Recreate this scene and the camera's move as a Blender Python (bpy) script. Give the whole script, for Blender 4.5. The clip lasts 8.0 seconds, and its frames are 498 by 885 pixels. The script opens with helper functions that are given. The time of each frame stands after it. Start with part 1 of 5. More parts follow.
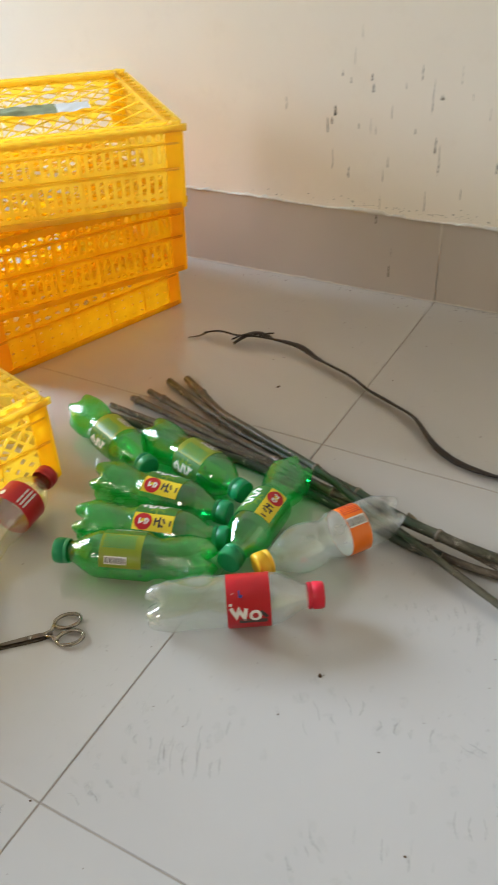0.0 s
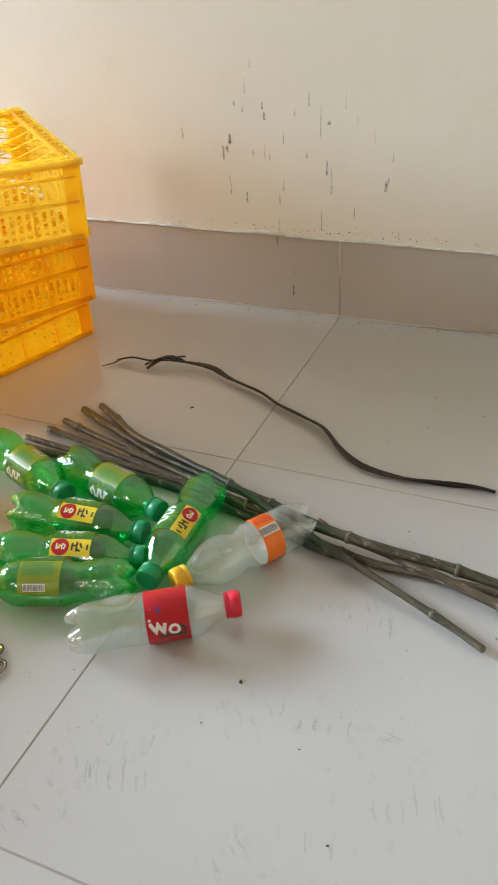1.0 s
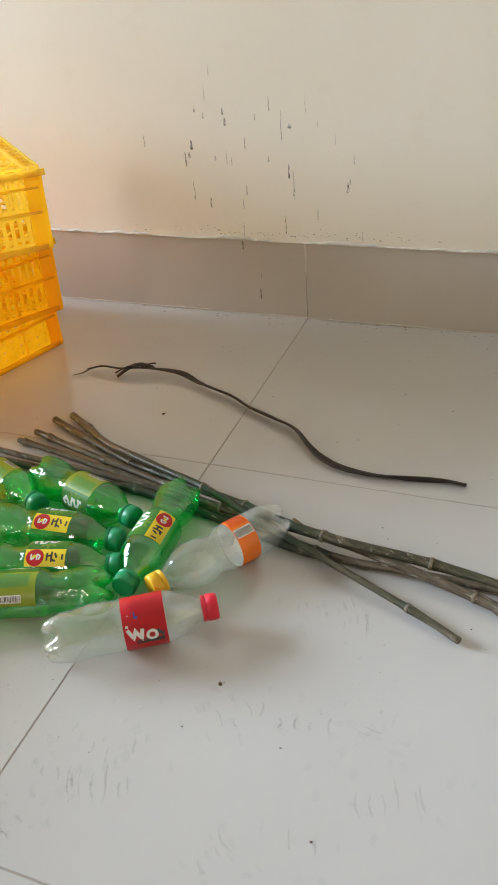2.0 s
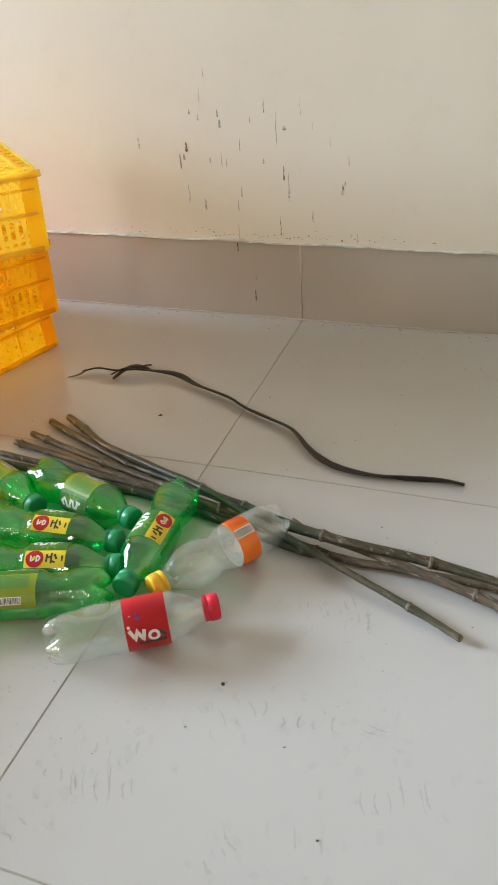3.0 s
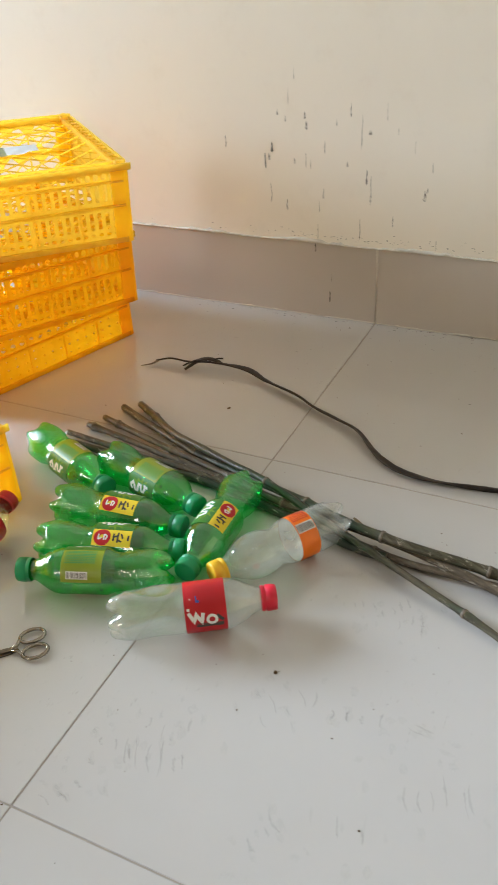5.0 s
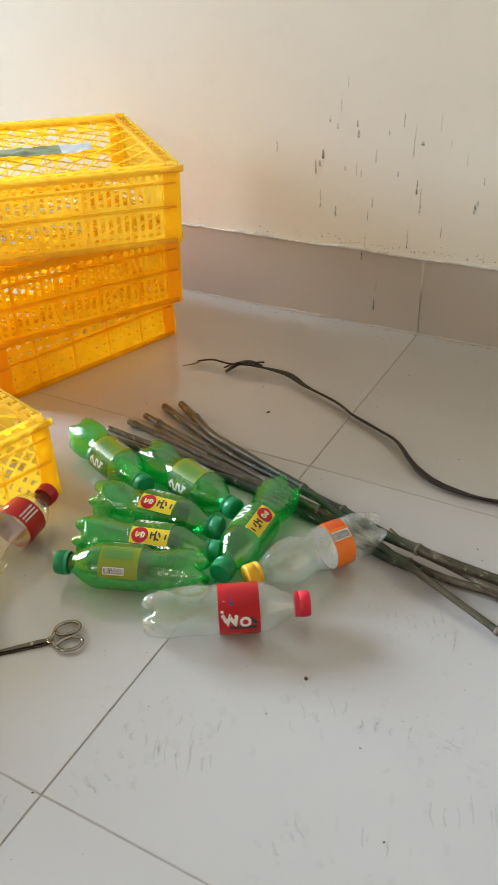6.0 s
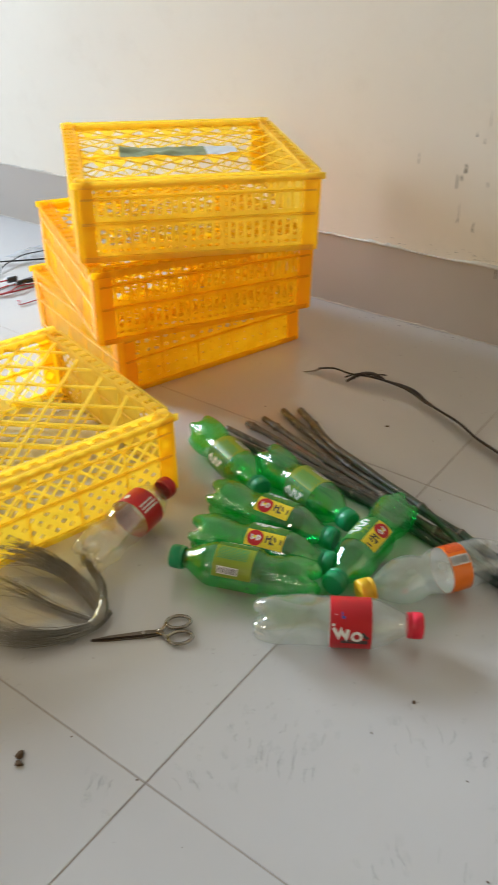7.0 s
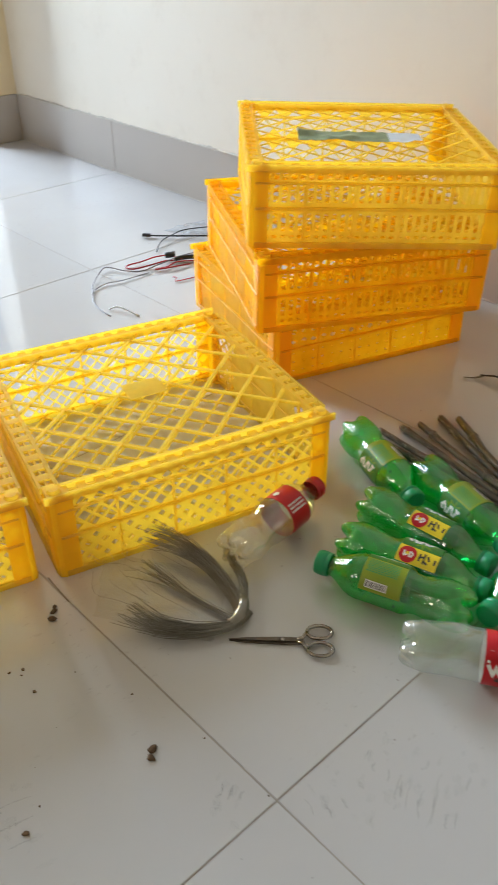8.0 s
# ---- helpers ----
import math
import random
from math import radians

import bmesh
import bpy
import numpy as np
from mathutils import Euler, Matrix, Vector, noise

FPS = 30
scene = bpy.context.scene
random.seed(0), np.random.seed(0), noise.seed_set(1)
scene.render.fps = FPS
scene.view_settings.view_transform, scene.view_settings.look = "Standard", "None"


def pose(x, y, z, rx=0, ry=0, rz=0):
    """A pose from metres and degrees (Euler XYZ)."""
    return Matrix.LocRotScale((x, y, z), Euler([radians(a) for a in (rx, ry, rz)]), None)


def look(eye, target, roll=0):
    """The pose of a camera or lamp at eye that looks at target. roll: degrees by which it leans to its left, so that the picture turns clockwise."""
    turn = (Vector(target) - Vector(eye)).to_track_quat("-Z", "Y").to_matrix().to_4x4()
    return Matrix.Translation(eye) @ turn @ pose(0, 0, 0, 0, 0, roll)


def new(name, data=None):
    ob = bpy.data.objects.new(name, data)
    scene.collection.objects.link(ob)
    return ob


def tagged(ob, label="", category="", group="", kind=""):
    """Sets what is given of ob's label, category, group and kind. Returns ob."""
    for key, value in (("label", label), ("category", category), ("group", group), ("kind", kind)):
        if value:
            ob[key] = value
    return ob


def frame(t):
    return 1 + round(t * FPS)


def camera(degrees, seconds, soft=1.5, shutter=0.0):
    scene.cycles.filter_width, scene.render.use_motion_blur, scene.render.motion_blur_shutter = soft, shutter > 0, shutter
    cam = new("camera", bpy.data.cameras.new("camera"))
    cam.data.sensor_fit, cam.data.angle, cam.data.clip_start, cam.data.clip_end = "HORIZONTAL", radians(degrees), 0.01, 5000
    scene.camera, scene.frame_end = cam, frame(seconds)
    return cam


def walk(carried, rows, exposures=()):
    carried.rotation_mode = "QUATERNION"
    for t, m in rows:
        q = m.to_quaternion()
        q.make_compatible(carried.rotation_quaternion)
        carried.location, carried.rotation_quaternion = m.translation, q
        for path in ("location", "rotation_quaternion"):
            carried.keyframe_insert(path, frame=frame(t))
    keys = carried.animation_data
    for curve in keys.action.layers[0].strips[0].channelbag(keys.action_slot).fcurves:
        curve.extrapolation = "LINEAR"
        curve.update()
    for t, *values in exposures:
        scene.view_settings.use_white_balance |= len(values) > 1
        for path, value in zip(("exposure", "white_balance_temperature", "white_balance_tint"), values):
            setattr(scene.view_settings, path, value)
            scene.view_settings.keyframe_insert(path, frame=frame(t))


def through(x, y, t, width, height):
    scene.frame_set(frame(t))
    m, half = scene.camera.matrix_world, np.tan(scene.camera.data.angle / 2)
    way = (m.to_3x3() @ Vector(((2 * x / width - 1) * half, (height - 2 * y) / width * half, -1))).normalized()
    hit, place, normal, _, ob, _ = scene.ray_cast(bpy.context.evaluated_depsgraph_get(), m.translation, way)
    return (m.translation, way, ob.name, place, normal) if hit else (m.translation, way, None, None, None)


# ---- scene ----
cam = camera(34.1, 8.0, shutter=0.5)
PATH = [
    (0, (0.133, 0.144, 0.672), (-0.696, 1.541, -0.494), -3.2),
    (0.5, (0.159, 0.136, 0.679), (-0.587, 1.604, -0.455), -3.3),
    (1, (0.178, 0.133, 0.676), (-0.53, 1.63, -0.445), -4.3),
    (1.5, (0.192, 0.132, 0.676), (-0.49, 1.643, -0.442), -5.2),
    (3, (0.176, 0.123, 0.672), (-0.459, 1.663, -0.435), -5.2),
    (3.5, (0.192, 0.117, 0.672), (-0.443, 1.657, -0.436), -5.2),
    (4, (0.189, 0.11, 0.671), (-0.449, 1.648, -0.437), -5.1),
    (4.5, (0.189, 0.102, 0.676), (-0.512, 1.61, -0.435), -4.6),
    (5, (0.173, 0.099, 0.682), (-0.592, 1.584, -0.419), -3.8),
    (6.5, (0.152, 0.082, 0.694), (-0.743, 1.501, -0.395), -1.5),
    (7, (0.126, 0.072, 0.696), (-0.894, 1.408, -0.387), -1.1),
    (7.5, (0.1, 0.068, 0.694), (-1.044, 1.294, -0.396), -0.9),
    (8, (0.056, 0.076, 0.695), (-1.162, 1.2, -0.425), -0.5),
]
walk(cam, [(t, look(eye, target, roll)) for t, eye, target, roll in PATH], [(0, 0.05), (1.5, 0.15), (5.0, 0.17), (6.5, 0.0), (7.2, -0.20), (8.0, -0.28)])

# ---- light ----
world = bpy.data.worlds.new("sky")
scene.world = world
world.use_nodes = True
wn = world.node_tree
sky = wn.nodes.new("ShaderNodeTexSky")
sky.sky_type, sky.sun_disc = "NISHITA", False
sky.sun_elevation, sky.sun_rotation = radians(50), radians(200)
wn.links.new(sky.outputs[0], wn.nodes["Background"].inputs[0])
wn.nodes["Background"].inputs[1].default_value = 0.12


def area_lamp(name, eye, target, w, h, watts, colour):
    data = bpy.data.lights.new(name, "AREA")
    data.shape, data.size, data.size_y = "RECTANGLE", w, h
    data.energy, data.color = watts, colour
    ob = new(name, data)
    ob.matrix_world = look(eye, target)
    return ob


area_lamp("doorway_daylight", (-6.0, 0.85, 1.75), (0, 0.80, 0.3), 2.4, 2.2, 980, (0.745, 0.905, 1.08))
# Window out of view; place taken from bottle highlights, strength set as fill.
area_lamp("window_daylight", (-0.80, -2.28, 1.60), (-0.5, 1.2, 0.5), 0.55, 0.55, 12.5, (1.0, 0.86, 0.68))


# ---- materials ----
def node_material(name):
    m = bpy.data.materials.new(name)
    m.use_nodes = True
    nt = m.node_tree
    return m, nt, nt.nodes["Principled BSDF"], nt.nodes["Material Output"]


def add(nt, kind, **values):
    n = nt.nodes.new(kind)
    for k, v in values.items():
        n.inputs[k.replace("_", " ")].default_value = v
    return n


def coords(nt, scale=(1, 1, 1)):
    tc = nt.nodes.new("ShaderNodeTexCoord")
    mp = nt.nodes.new("ShaderNodeMapping")
    mp.inputs["Scale"].default_value = scale
    nt.links.new(tc.outputs["Object"], mp.inputs["Vector"])
    return mp.outputs[0]


def world_coords(nt, scale=(1, 1, 1)):
    g = nt.nodes.new("ShaderNodeNewGeometry")
    mp = nt.nodes.new("ShaderNodeMapping")
    mp.inputs["Scale"].default_value = scale
    nt.links.new(g.outputs["Position"], mp.inputs["Vector"])
    return mp.outputs[0]


def ramp(nt, fac, stops):
    r = nt.nodes.new("ShaderNodeValToRGB")
    while len(r.color_ramp.elements) < len(stops):
        r.color_ramp.elements.new(0.5)
    for e, (p, c) in zip(r.color_ramp.elements, stops):
        e.position, e.color = p, (*c, 1)
    nt.links.new(fac, r.inputs[0])
    return r.outputs[0]


def mix_colour(nt, fac, a, b, mode="MIX"):
    n = nt.nodes.new("ShaderNodeMix")
    n.data_type, n.blend_type = "RGBA", mode
    for sock, v in ((n.inputs[0], fac), (n.inputs[6], a), (n.inputs[7], b)):
        if isinstance(v, (int, float)):
            sock.default_value = v
        elif isinstance(v, tuple):
            sock.default_value = (*v, 1)
        else:
            nt.links.new(v, sock)
    return n.outputs[2]


def noise_fac(nt, vec, scale, detail=4, rough=0.55):
    n = add(nt, "ShaderNodeTexNoise", Scale=scale, Detail=detail, Roughness=rough)
    nt.links.new(vec, n.inputs["Vector"])
    return n.outputs["Fac"]


def bump(nt, bsdf, height, strength, distance):
    b = add(nt, "ShaderNodeBump", Strength=strength, Distance=distance)
    nt.links.new(height, b.inputs["Height"])
    nt.links.new(b.outputs[0], bsdf.inputs["Normal"])
    return b.outputs[0]


def wall_paint(name, light, dark):
    m, nt, b, _ = node_material(name)
    v = world_coords(nt)
    big = noise_fac(nt, v, 1.6, 5)
    small = noise_fac(nt, v, 14, 6, 0.65)
    c = mix_colour(nt, ramp(nt, big, [(0.35, (0, 0, 0)), (0.7, (1, 1, 1))]), light, dark)
    c = mix_colour(nt, ramp(nt, small, [(0.55, (0, 0, 0)), (0.85, (0.35, 0.35, 0.35))]), c, (dark[0] * 0.85, dark[1] * 0.82, dark[2] * 0.78))
    nt.links.new(c, b.inputs["Base Color"])
    b.inputs["Roughness"].default_value = 0.62
    bump(nt, b, noise_fac(nt, v, 22, 7, 0.6), 0.25, 0.004)
    return m


def tile_material(name, light, dark, rough, dirt=(0.28, 0.25, 0.22), amount=0.75):
    m, nt, b, _ = node_material(name)
    v = world_coords(nt)
    info = nt.nodes.new("ShaderNodeObjectInfo")
    c = mix_colour(nt, info.outputs["Random"], light, dark)
    cloud = noise_fac(nt, v, 5, 6, 0.6)
    c = mix_colour(nt, ramp(nt, cloud, [(0.2, (0, 0, 0)), (0.9, (0.5, 0.5, 0.5))]), c, (dark[0] * 0.9, dark[1] * 0.88, dark[2] * 0.85))
    patches = ramp(nt, noise_fac(nt, v, 4.5, 2), [(0.5, (0, 0, 0)), (0.62, (1, 1, 1))])
    streak = ramp(nt, noise_fac(nt, world_coords(nt, (130, 55, 60)), 1.0, 5, 0.7), [(0.60, (0, 0, 0)), (0.78, (1, 1, 1))])
    mul = mix_colour(nt, 1.0, patches, streak, "MULTIPLY")
    fac = mix_colour(nt, 1.0, mul, (amount, amount, amount), "MULTIPLY")
    c = mix_colour(nt, fac, c, dirt)
    specks = ramp(nt, noise_fac(nt, v, 95, 1), [(0.80, (0, 0, 0)), (0.83, (0.6, 0.6, 0.6))])
    c = mix_colour(nt, specks, c, dirt)
    nt.links.new(c, b.inputs["Base Color"])
    r = ramp(nt, noise_fac(nt, v, 9, 5), [(0.3, (rough, rough, rough)), (0.75, (rough + 0.14,) * 3)])
    nt.links.new(r, b.inputs["Roughness"])
    b.inputs["Specular IOR Level"].default_value = 0.9
    bump(nt, b, noise_fac(nt, v, 3.5, 2), 0.05, 0.004)
    return m


def plain(name, colour, rough=0.5, metal=0.0, vary=0.12, scale=60, relief=0.0):
    m, nt, b, _ = node_material(name)
    v = coords(nt)
    dark = tuple(x * (1 - 2 * vary) for x in colour)
    c = mix_colour(nt, noise_fac(nt, v, scale, 5), colour, dark)
    nt.links.new(c, b.inputs["Base Color"])
    b.inputs["Roughness"].default_value, b.inputs["Metallic"].default_value = rough, metal
    if relief:
        bump(nt, b, noise_fac(nt, v, scale * 2, 4), 0.5, relief)
    return m


def crate_plastic(name, colour, deep, through, clear, tint):
    """Thin moulded plastic: part of the light goes straight through it, part is scattered to the far side."""
    m, nt, b, out = node_material(name)
    v = coords(nt)
    c = mix_colour(nt, noise_fac(nt, v, 12, 5), colour, deep)
    grime = ramp(nt, noise_fac(nt, v, 45, 5, 0.7), [(0.60, (0, 0, 0)), (0.82, (0.45, 0.45, 0.45))])
    c = mix_colour(nt, grime, c, (deep[0] * 0.80, deep[1] * 0.68, deep[2] * 0.8))
    nt.links.new(c, b.inputs["Base Color"])
    b.inputs["Roughness"].default_value = 0.34
    bump(nt, b, noise_fac(nt, v, 120, 3), 0.15, 0.0008)
    tr = nt.nodes.new("ShaderNodeBsdfTranslucent")
    nt.links.new(c, tr.inputs[0])
    mx = add(nt, "ShaderNodeMixShader", Fac=through)
    nt.links.new(b.outputs[0], mx.inputs[1])
    nt.links.new(tr.outputs[0], mx.inputs[2])
    see = nt.nodes.new("ShaderNodeBsdfTransparent")
    see.inputs[0].default_value = (*tint, 1)
    top = nt.nodes.new("ShaderNodeMixShader")
    cloudy = ramp(nt, noise_fac(nt, v, 20, 4), [(0.3, (clear * 0.85,) * 3), (0.7, (clear * 1.15,) * 3)])
    nt.links.new(cloudy, top.inputs[0])
    nt.links.new(mx.outputs[0], top.inputs[1])
    nt.links.new(see.outputs[0], top.inputs[2])
    nt.links.new(top.outputs[0], out.inputs[0])
    return m


def bottle_plastic(name, tint, body, milk, rough=0.09, dimple=0.0, skin=0.06):
    """Thin blown plastic: clear tinted wall, a little haze in it, and a glossy skin."""
    m, nt, b, out = node_material(name)
    v = coords(nt)
    clear = nt.nodes.new("ShaderNodeBsdfTransparent")
    clear.inputs[0].default_value = (*tint, 1)
    haze = nt.nodes.new("ShaderNodeBsdfTranslucent")
    haze.inputs[0].default_value = (*body, 1)
    dif = nt.nodes.new("ShaderNodeBsdfDiffuse")
    dif.inputs[0].default_value = (*body, 1)
    half = add(nt, "ShaderNodeMixShader", Fac=0.4)
    nt.links.new(haze.outputs[0], half.inputs[1])
    nt.links.new(dif.outputs[0], half.inputs[2])
    mx = nt.nodes.new("ShaderNodeMixShader")
    dust = ramp(nt, noise_fac(nt, v, 38, 5, 0.65), [(0.35, (milk * (0.75 if dimple else 0.5),) * 3), (0.75, (milk * (1.35 if dimple else 1.8),) * 3)])
    nt.links.new(dust, mx.inputs[0])
    nt.links.new(clear.outputs[0], mx.inputs[1])
    nt.links.new(half.outputs[0], mx.inputs[2])
    gloss = nt.nodes.new("ShaderNodeBsdfGlossy")
    gloss.inputs["Roughness"].default_value = rough
    lw = add(nt, "ShaderNodeLayerWeight", Blend=0.5)
    pw = nt.nodes.new("ShaderNodeMath")
    pw.operation = "POWER"
    pw.inputs[1].default_value = 3.5
    nt.links.new(lw.outputs["Facing"], pw.inputs[0])
    fr = nt.nodes.new("ShaderNodeMath")
    fr.operation = "MULTIPLY_ADD"
    fr.inputs[1].default_value, fr.inputs[2].default_value = 0.45, skin
    nt.links.new(pw.outputs[0], fr.inputs[0])
    bp = add(nt, "ShaderNodeBump", Strength=0.62 if dimple else 0.55, Distance=0.0010 if dimple else 0.0014)
    vor = add(nt, "ShaderNodeTexVoronoi", Scale=310 if dimple else 40)
    nt.links.new(v, vor.inputs["Vector"])
    hgt = noise_fac(nt, v, 55, 3)
    if dimple:
        # moulded grain on the lower half only; the shoulder stays smooth
        sep = nt.nodes.new("ShaderNodeSeparateXYZ")
        nt.links.new(v, sep.inputs[0])
        grained = ramp(nt, sep.outputs[0], [(0.066, (dimple,) * 3), (0.080, (0.30,) * 3)])
        hgt = mix_colour(nt, grained, hgt, vor.outputs["Distance"])
    nt.links.new(hgt, bp.inputs["Height"])
    nt.links.new(bp.outputs[0], gloss.inputs["Normal"])
    nt.links.new(bp.outputs[0], lw.inputs["Normal"])
    top = nt.nodes.new("ShaderNodeMixShader")
    nt.links.new(fr.outputs[0], top.inputs[0])
    nt.links.new(mx.outputs[0], top.inputs[1])
    nt.links.new(gloss.outputs[0], top.inputs[2])
    nt.links.new(top.outputs[0], out.inputs[0])
    return m


def bamboo_material(name, green, tan):
    m, nt, b, _ = node_material(name)
    v = coords(nt)
    turned = nt.nodes.new("ShaderNodeVectorRotate")
    turned.rotation_type = "Z_AXIS"
    turned.inputs["Angle"].default_value = radians(24)
    nt.links.new(v, turned.inputs["Vector"])

    def along(scale):
        mp = nt.nodes.new("ShaderNodeMapping")
        mp.inputs["Scale"].default_value = scale
        nt.links.new(turned.outputs[0], mp.inputs["Vector"])
        return mp.outputs[0]
    # green in the middle of the bundle, weathered brown towards both ends
    sep = nt.nodes.new("ShaderNodeSeparateXYZ")
    nt.links.new(v, sep.inputs[0])
    fromx = add(nt, "ShaderNodeMath")
    fromx.operation = "ADD"
    fromx.inputs[1].default_value = 0.14
    nt.links.new(sep.outputs[0], fromx.inputs[0])
    away = nt.nodes.new("ShaderNodeMath")
    away.operation = "ABSOLUTE"
    nt.links.new(fromx.outputs[0], away.inputs[0])
    age = nt.nodes.new("ShaderNodeMath")
    age.operation = "MULTIPLY_ADD"
    age.inputs[1].default_value = 0.75
    nt.links.new(away.outputs[0], age.inputs[0])
    nt.links.new(noise_fac(nt, v, 6, 4), age.inputs[2])
    patch = ramp(nt, age.outputs[0], [(0.52, (0, 0, 0)), (0.78, (1, 1, 1))])
    c = mix_colour(nt, patch, green, tan)
    fibre = ramp(nt, noise_fac(nt, along((16, 230, 230)), 1.0, 5, 0.7), [(0.44, (0, 0, 0)), (0.60, (0.85, 0.85, 0.85))])
    c = mix_colour(nt, fibre, c, (tan[0] * 0.30, tan[1] * 0.28, tan[2] * 0.25))
    pale = ramp(nt, noise_fac(nt, along((40, 170, 170)), 1.0, 6, 0.75), [(0.58, (0, 0, 0)), (0.66, (0.75, 0.75, 0.75))])
    c = mix_colour(nt, pale, c, (0.42, 0.38, 0.31))
    nt.links.new(c, b.inputs["Base Color"])
    b.inputs["Roughness"].default_value = 0.36
    bump(nt, b, noise_fac(nt, along((40, 420, 420)), 1.0, 4), 0.4, 0.0008)
    return m


def stain(name, colour, cover, scale=160):
    """A dry smear that lets part of the surface show."""
    m, nt, b, out = node_material(name)
    v = world_coords(nt)
    b.inputs["Base Color"].default_value = (*colour, 1)
    b.inputs["Roughness"].default_value = 0.7
    t = nt.nodes.new("ShaderNodeBsdfTransparent")
    mx = nt.nodes.new("ShaderNodeMixShader")
    f = ramp(nt, noise_fac(nt, v, scale, 5, 0.7), [(0.38, (cover * 0.15,) * 3), (0.62, (cover,) * 3)])
    nt.links.new(f, mx.inputs[0])
    nt.links.new(t.outputs[0], mx.inputs[1])
    nt.links.new(b.outputs[0], mx.inputs[2])
    nt.links.new(mx.outputs[0], out.inputs[0])
    return m


M_WALL = wall_paint("cream_wall_paint", (0.81, 0.75, 0.655), (0.765, 0.695, 0.595))
M_OCHRE = wall_paint("ochre_wall_paint", (0.80, 0.665, 0.45), (0.75, 0.615, 0.40))
M_CEIL = wall_paint("ceiling_paint", (0.82, 0.80, 0.76), (0.76, 0.74, 0.70))
M_TILE = tile_material("glazed_floor_tile", (0.535, 0.518, 0.508), (0.510, 0.494, 0.484), 0.05)
M_GROUT = plain("grey_grout", (0.41, 0.36, 0.31), 0.85, vary=0.2, scale=40)
M_SKIRT = plain("skirting_tile", (0.475, 0.425, 0.38), 0.28, vary=0.05, scale=5)
M_PLASTER = plain("rough_white_plaster", (0.70, 0.655, 0.585), 0.85, vary=0.2, scale=70, relief=0.002)
M_CONCRETE = plain("outside_concrete", (0.4, 0.39, 0.37), 0.9, vary=0.15, scale=6)
M_YELLOW = crate_plastic("yellow_crate_plastic", (0.985, 0.85, 0.20), (0.98, 0.79, 0.15), 0.54, 0.50, (1.0, 0.86, 0.30))
M_YELLOWPOST = crate_plastic("thick_yellow_plastic", (0.985, 0.76, 0.06), (0.98, 0.70, 0.045), 0.55, 0.30, (1.0, 0.82, 0.16))
# Yellow plastic with the bottom crate's shade in its colour, amber posts too.
M_SHADEDYELLOW = crate_plastic("shaded_yellow_plastic", (0.985, 0.80, 0.07), (0.98, 0.74, 0.05), 0.56, 0.52, (1.0, 0.80, 0.13))
# Amber: the middle crate's orange, part of it the stack's shade put in.
M_AMBER = crate_plastic("amber_crate_plastic", (0.985, 0.78, 0.05), (0.98, 0.72, 0.035), 0.58, 0.52, (1.0, 0.78, 0.11))
M_AMBERPOST = crate_plastic("thick_amber_plastic", (0.985, 0.68, 0.025), (0.98, 0.62, 0.018), 0.55, 0.28, (1.0, 0.74, 0.08))
THICKER = {"yellow_crate_plastic": M_YELLOWPOST, "shaded_yellow_plastic": M_AMBERPOST, "amber_crate_plastic": M_AMBERPOST}
M_GREEN = bottle_plastic("green_bottle_plastic", (0.10, 0.94, 0.38), (0.004, 0.68, 0.16), 0.20, 0.05, dimple=0.9, skin=0.16)
M_CLEAR = bottle_plastic("clear_bottle_plastic", (0.955, 0.955, 0.94), (0.90, 0.89, 0.86), 0.18, 0.06, skin=0.17)
M_CREASED = bottle_plastic("creased_bottle_plastic", (0.955, 0.955, 0.94), (0.90, 0.89, 0.86), 0.08, 0.05, skin=0.20)
M_FOGGED = bottle_plastic("fogged_bottle_plastic", (0.94, 0.94, 0.93), (0.88, 0.87, 0.84), 0.22, skin=0.14)
M_FILM = bottle_plastic("milky_plastic_film", (0.97, 0.97, 0.97), (0.82, 0.86, 0.90), 0.40, 0.12, skin=0.10)
M_CLEARFILM = bottle_plastic("clear_plastic_film", (0.975, 0.975, 0.97), (0.80, 0.79, 0.77), 0.09, 0.10, skin=0.07)
M_GREENCAP = plain("green_cap_plastic", (0.006, 0.30, 0.115), 0.4, vary=0.05)
M_REDCAP = plain("red_cap_plastic", (0.72, 0.015, 0.045), 0.38, vary=0.05)
M_DARKREDCAP = plain("dark_red_cap_plastic", (0.50, 0.012, 0.02), 0.38, vary=0.05)
M_YELLOWCAP = plain("yellow_cap_plastic", (0.86, 0.50, 0.02), 0.4, vary=0.05)
M_RED = plain("red_label_print", (0.52, 0.007, 0.016), 0.35, vary=0.06)
M_ORANGE = plain("orange_label_print", (0.92, 0.19, 0.005), 0.35, vary=0.06)
M_LIME = plain("lime_label_print", (0.20, 0.42, 0.02), 0.35, vary=0.3, scale=160)
M_LEAFGREEN = plain("dark_green_label_print", (0.035, 0.20, 0.03), 0.32, vary=0.15, scale=90)
M_OLIVE = plain("olive_label_panel", (0.26, 0.34, 0.02), 0.35, vary=0.1)
M_LABELYELLOW = plain("yellow_label_print", (0.85, 0.66, 0.03), 0.35, vary=0.05)
M_WHITE = plain("white_print", (0.82, 0.82, 0.80), 0.4, vary=0.04)
M_INK = plain("dark_print", (0.05, 0.045, 0.04), 0.45, vary=0.1)
M_BLUE = plain("blue_print", (0.04, 0.08, 0.4), 0.4, vary=0.05)
M_BAMBOO = bamboo_material("green_brown_bamboo", (0.018, 0.052, 0.023), (0.125, 0.097, 0.065))
M_DRYBAMBOO = bamboo_material("dry_brown_bamboo", (0.085, 0.061, 0.040), (0.170, 0.134, 0.094))
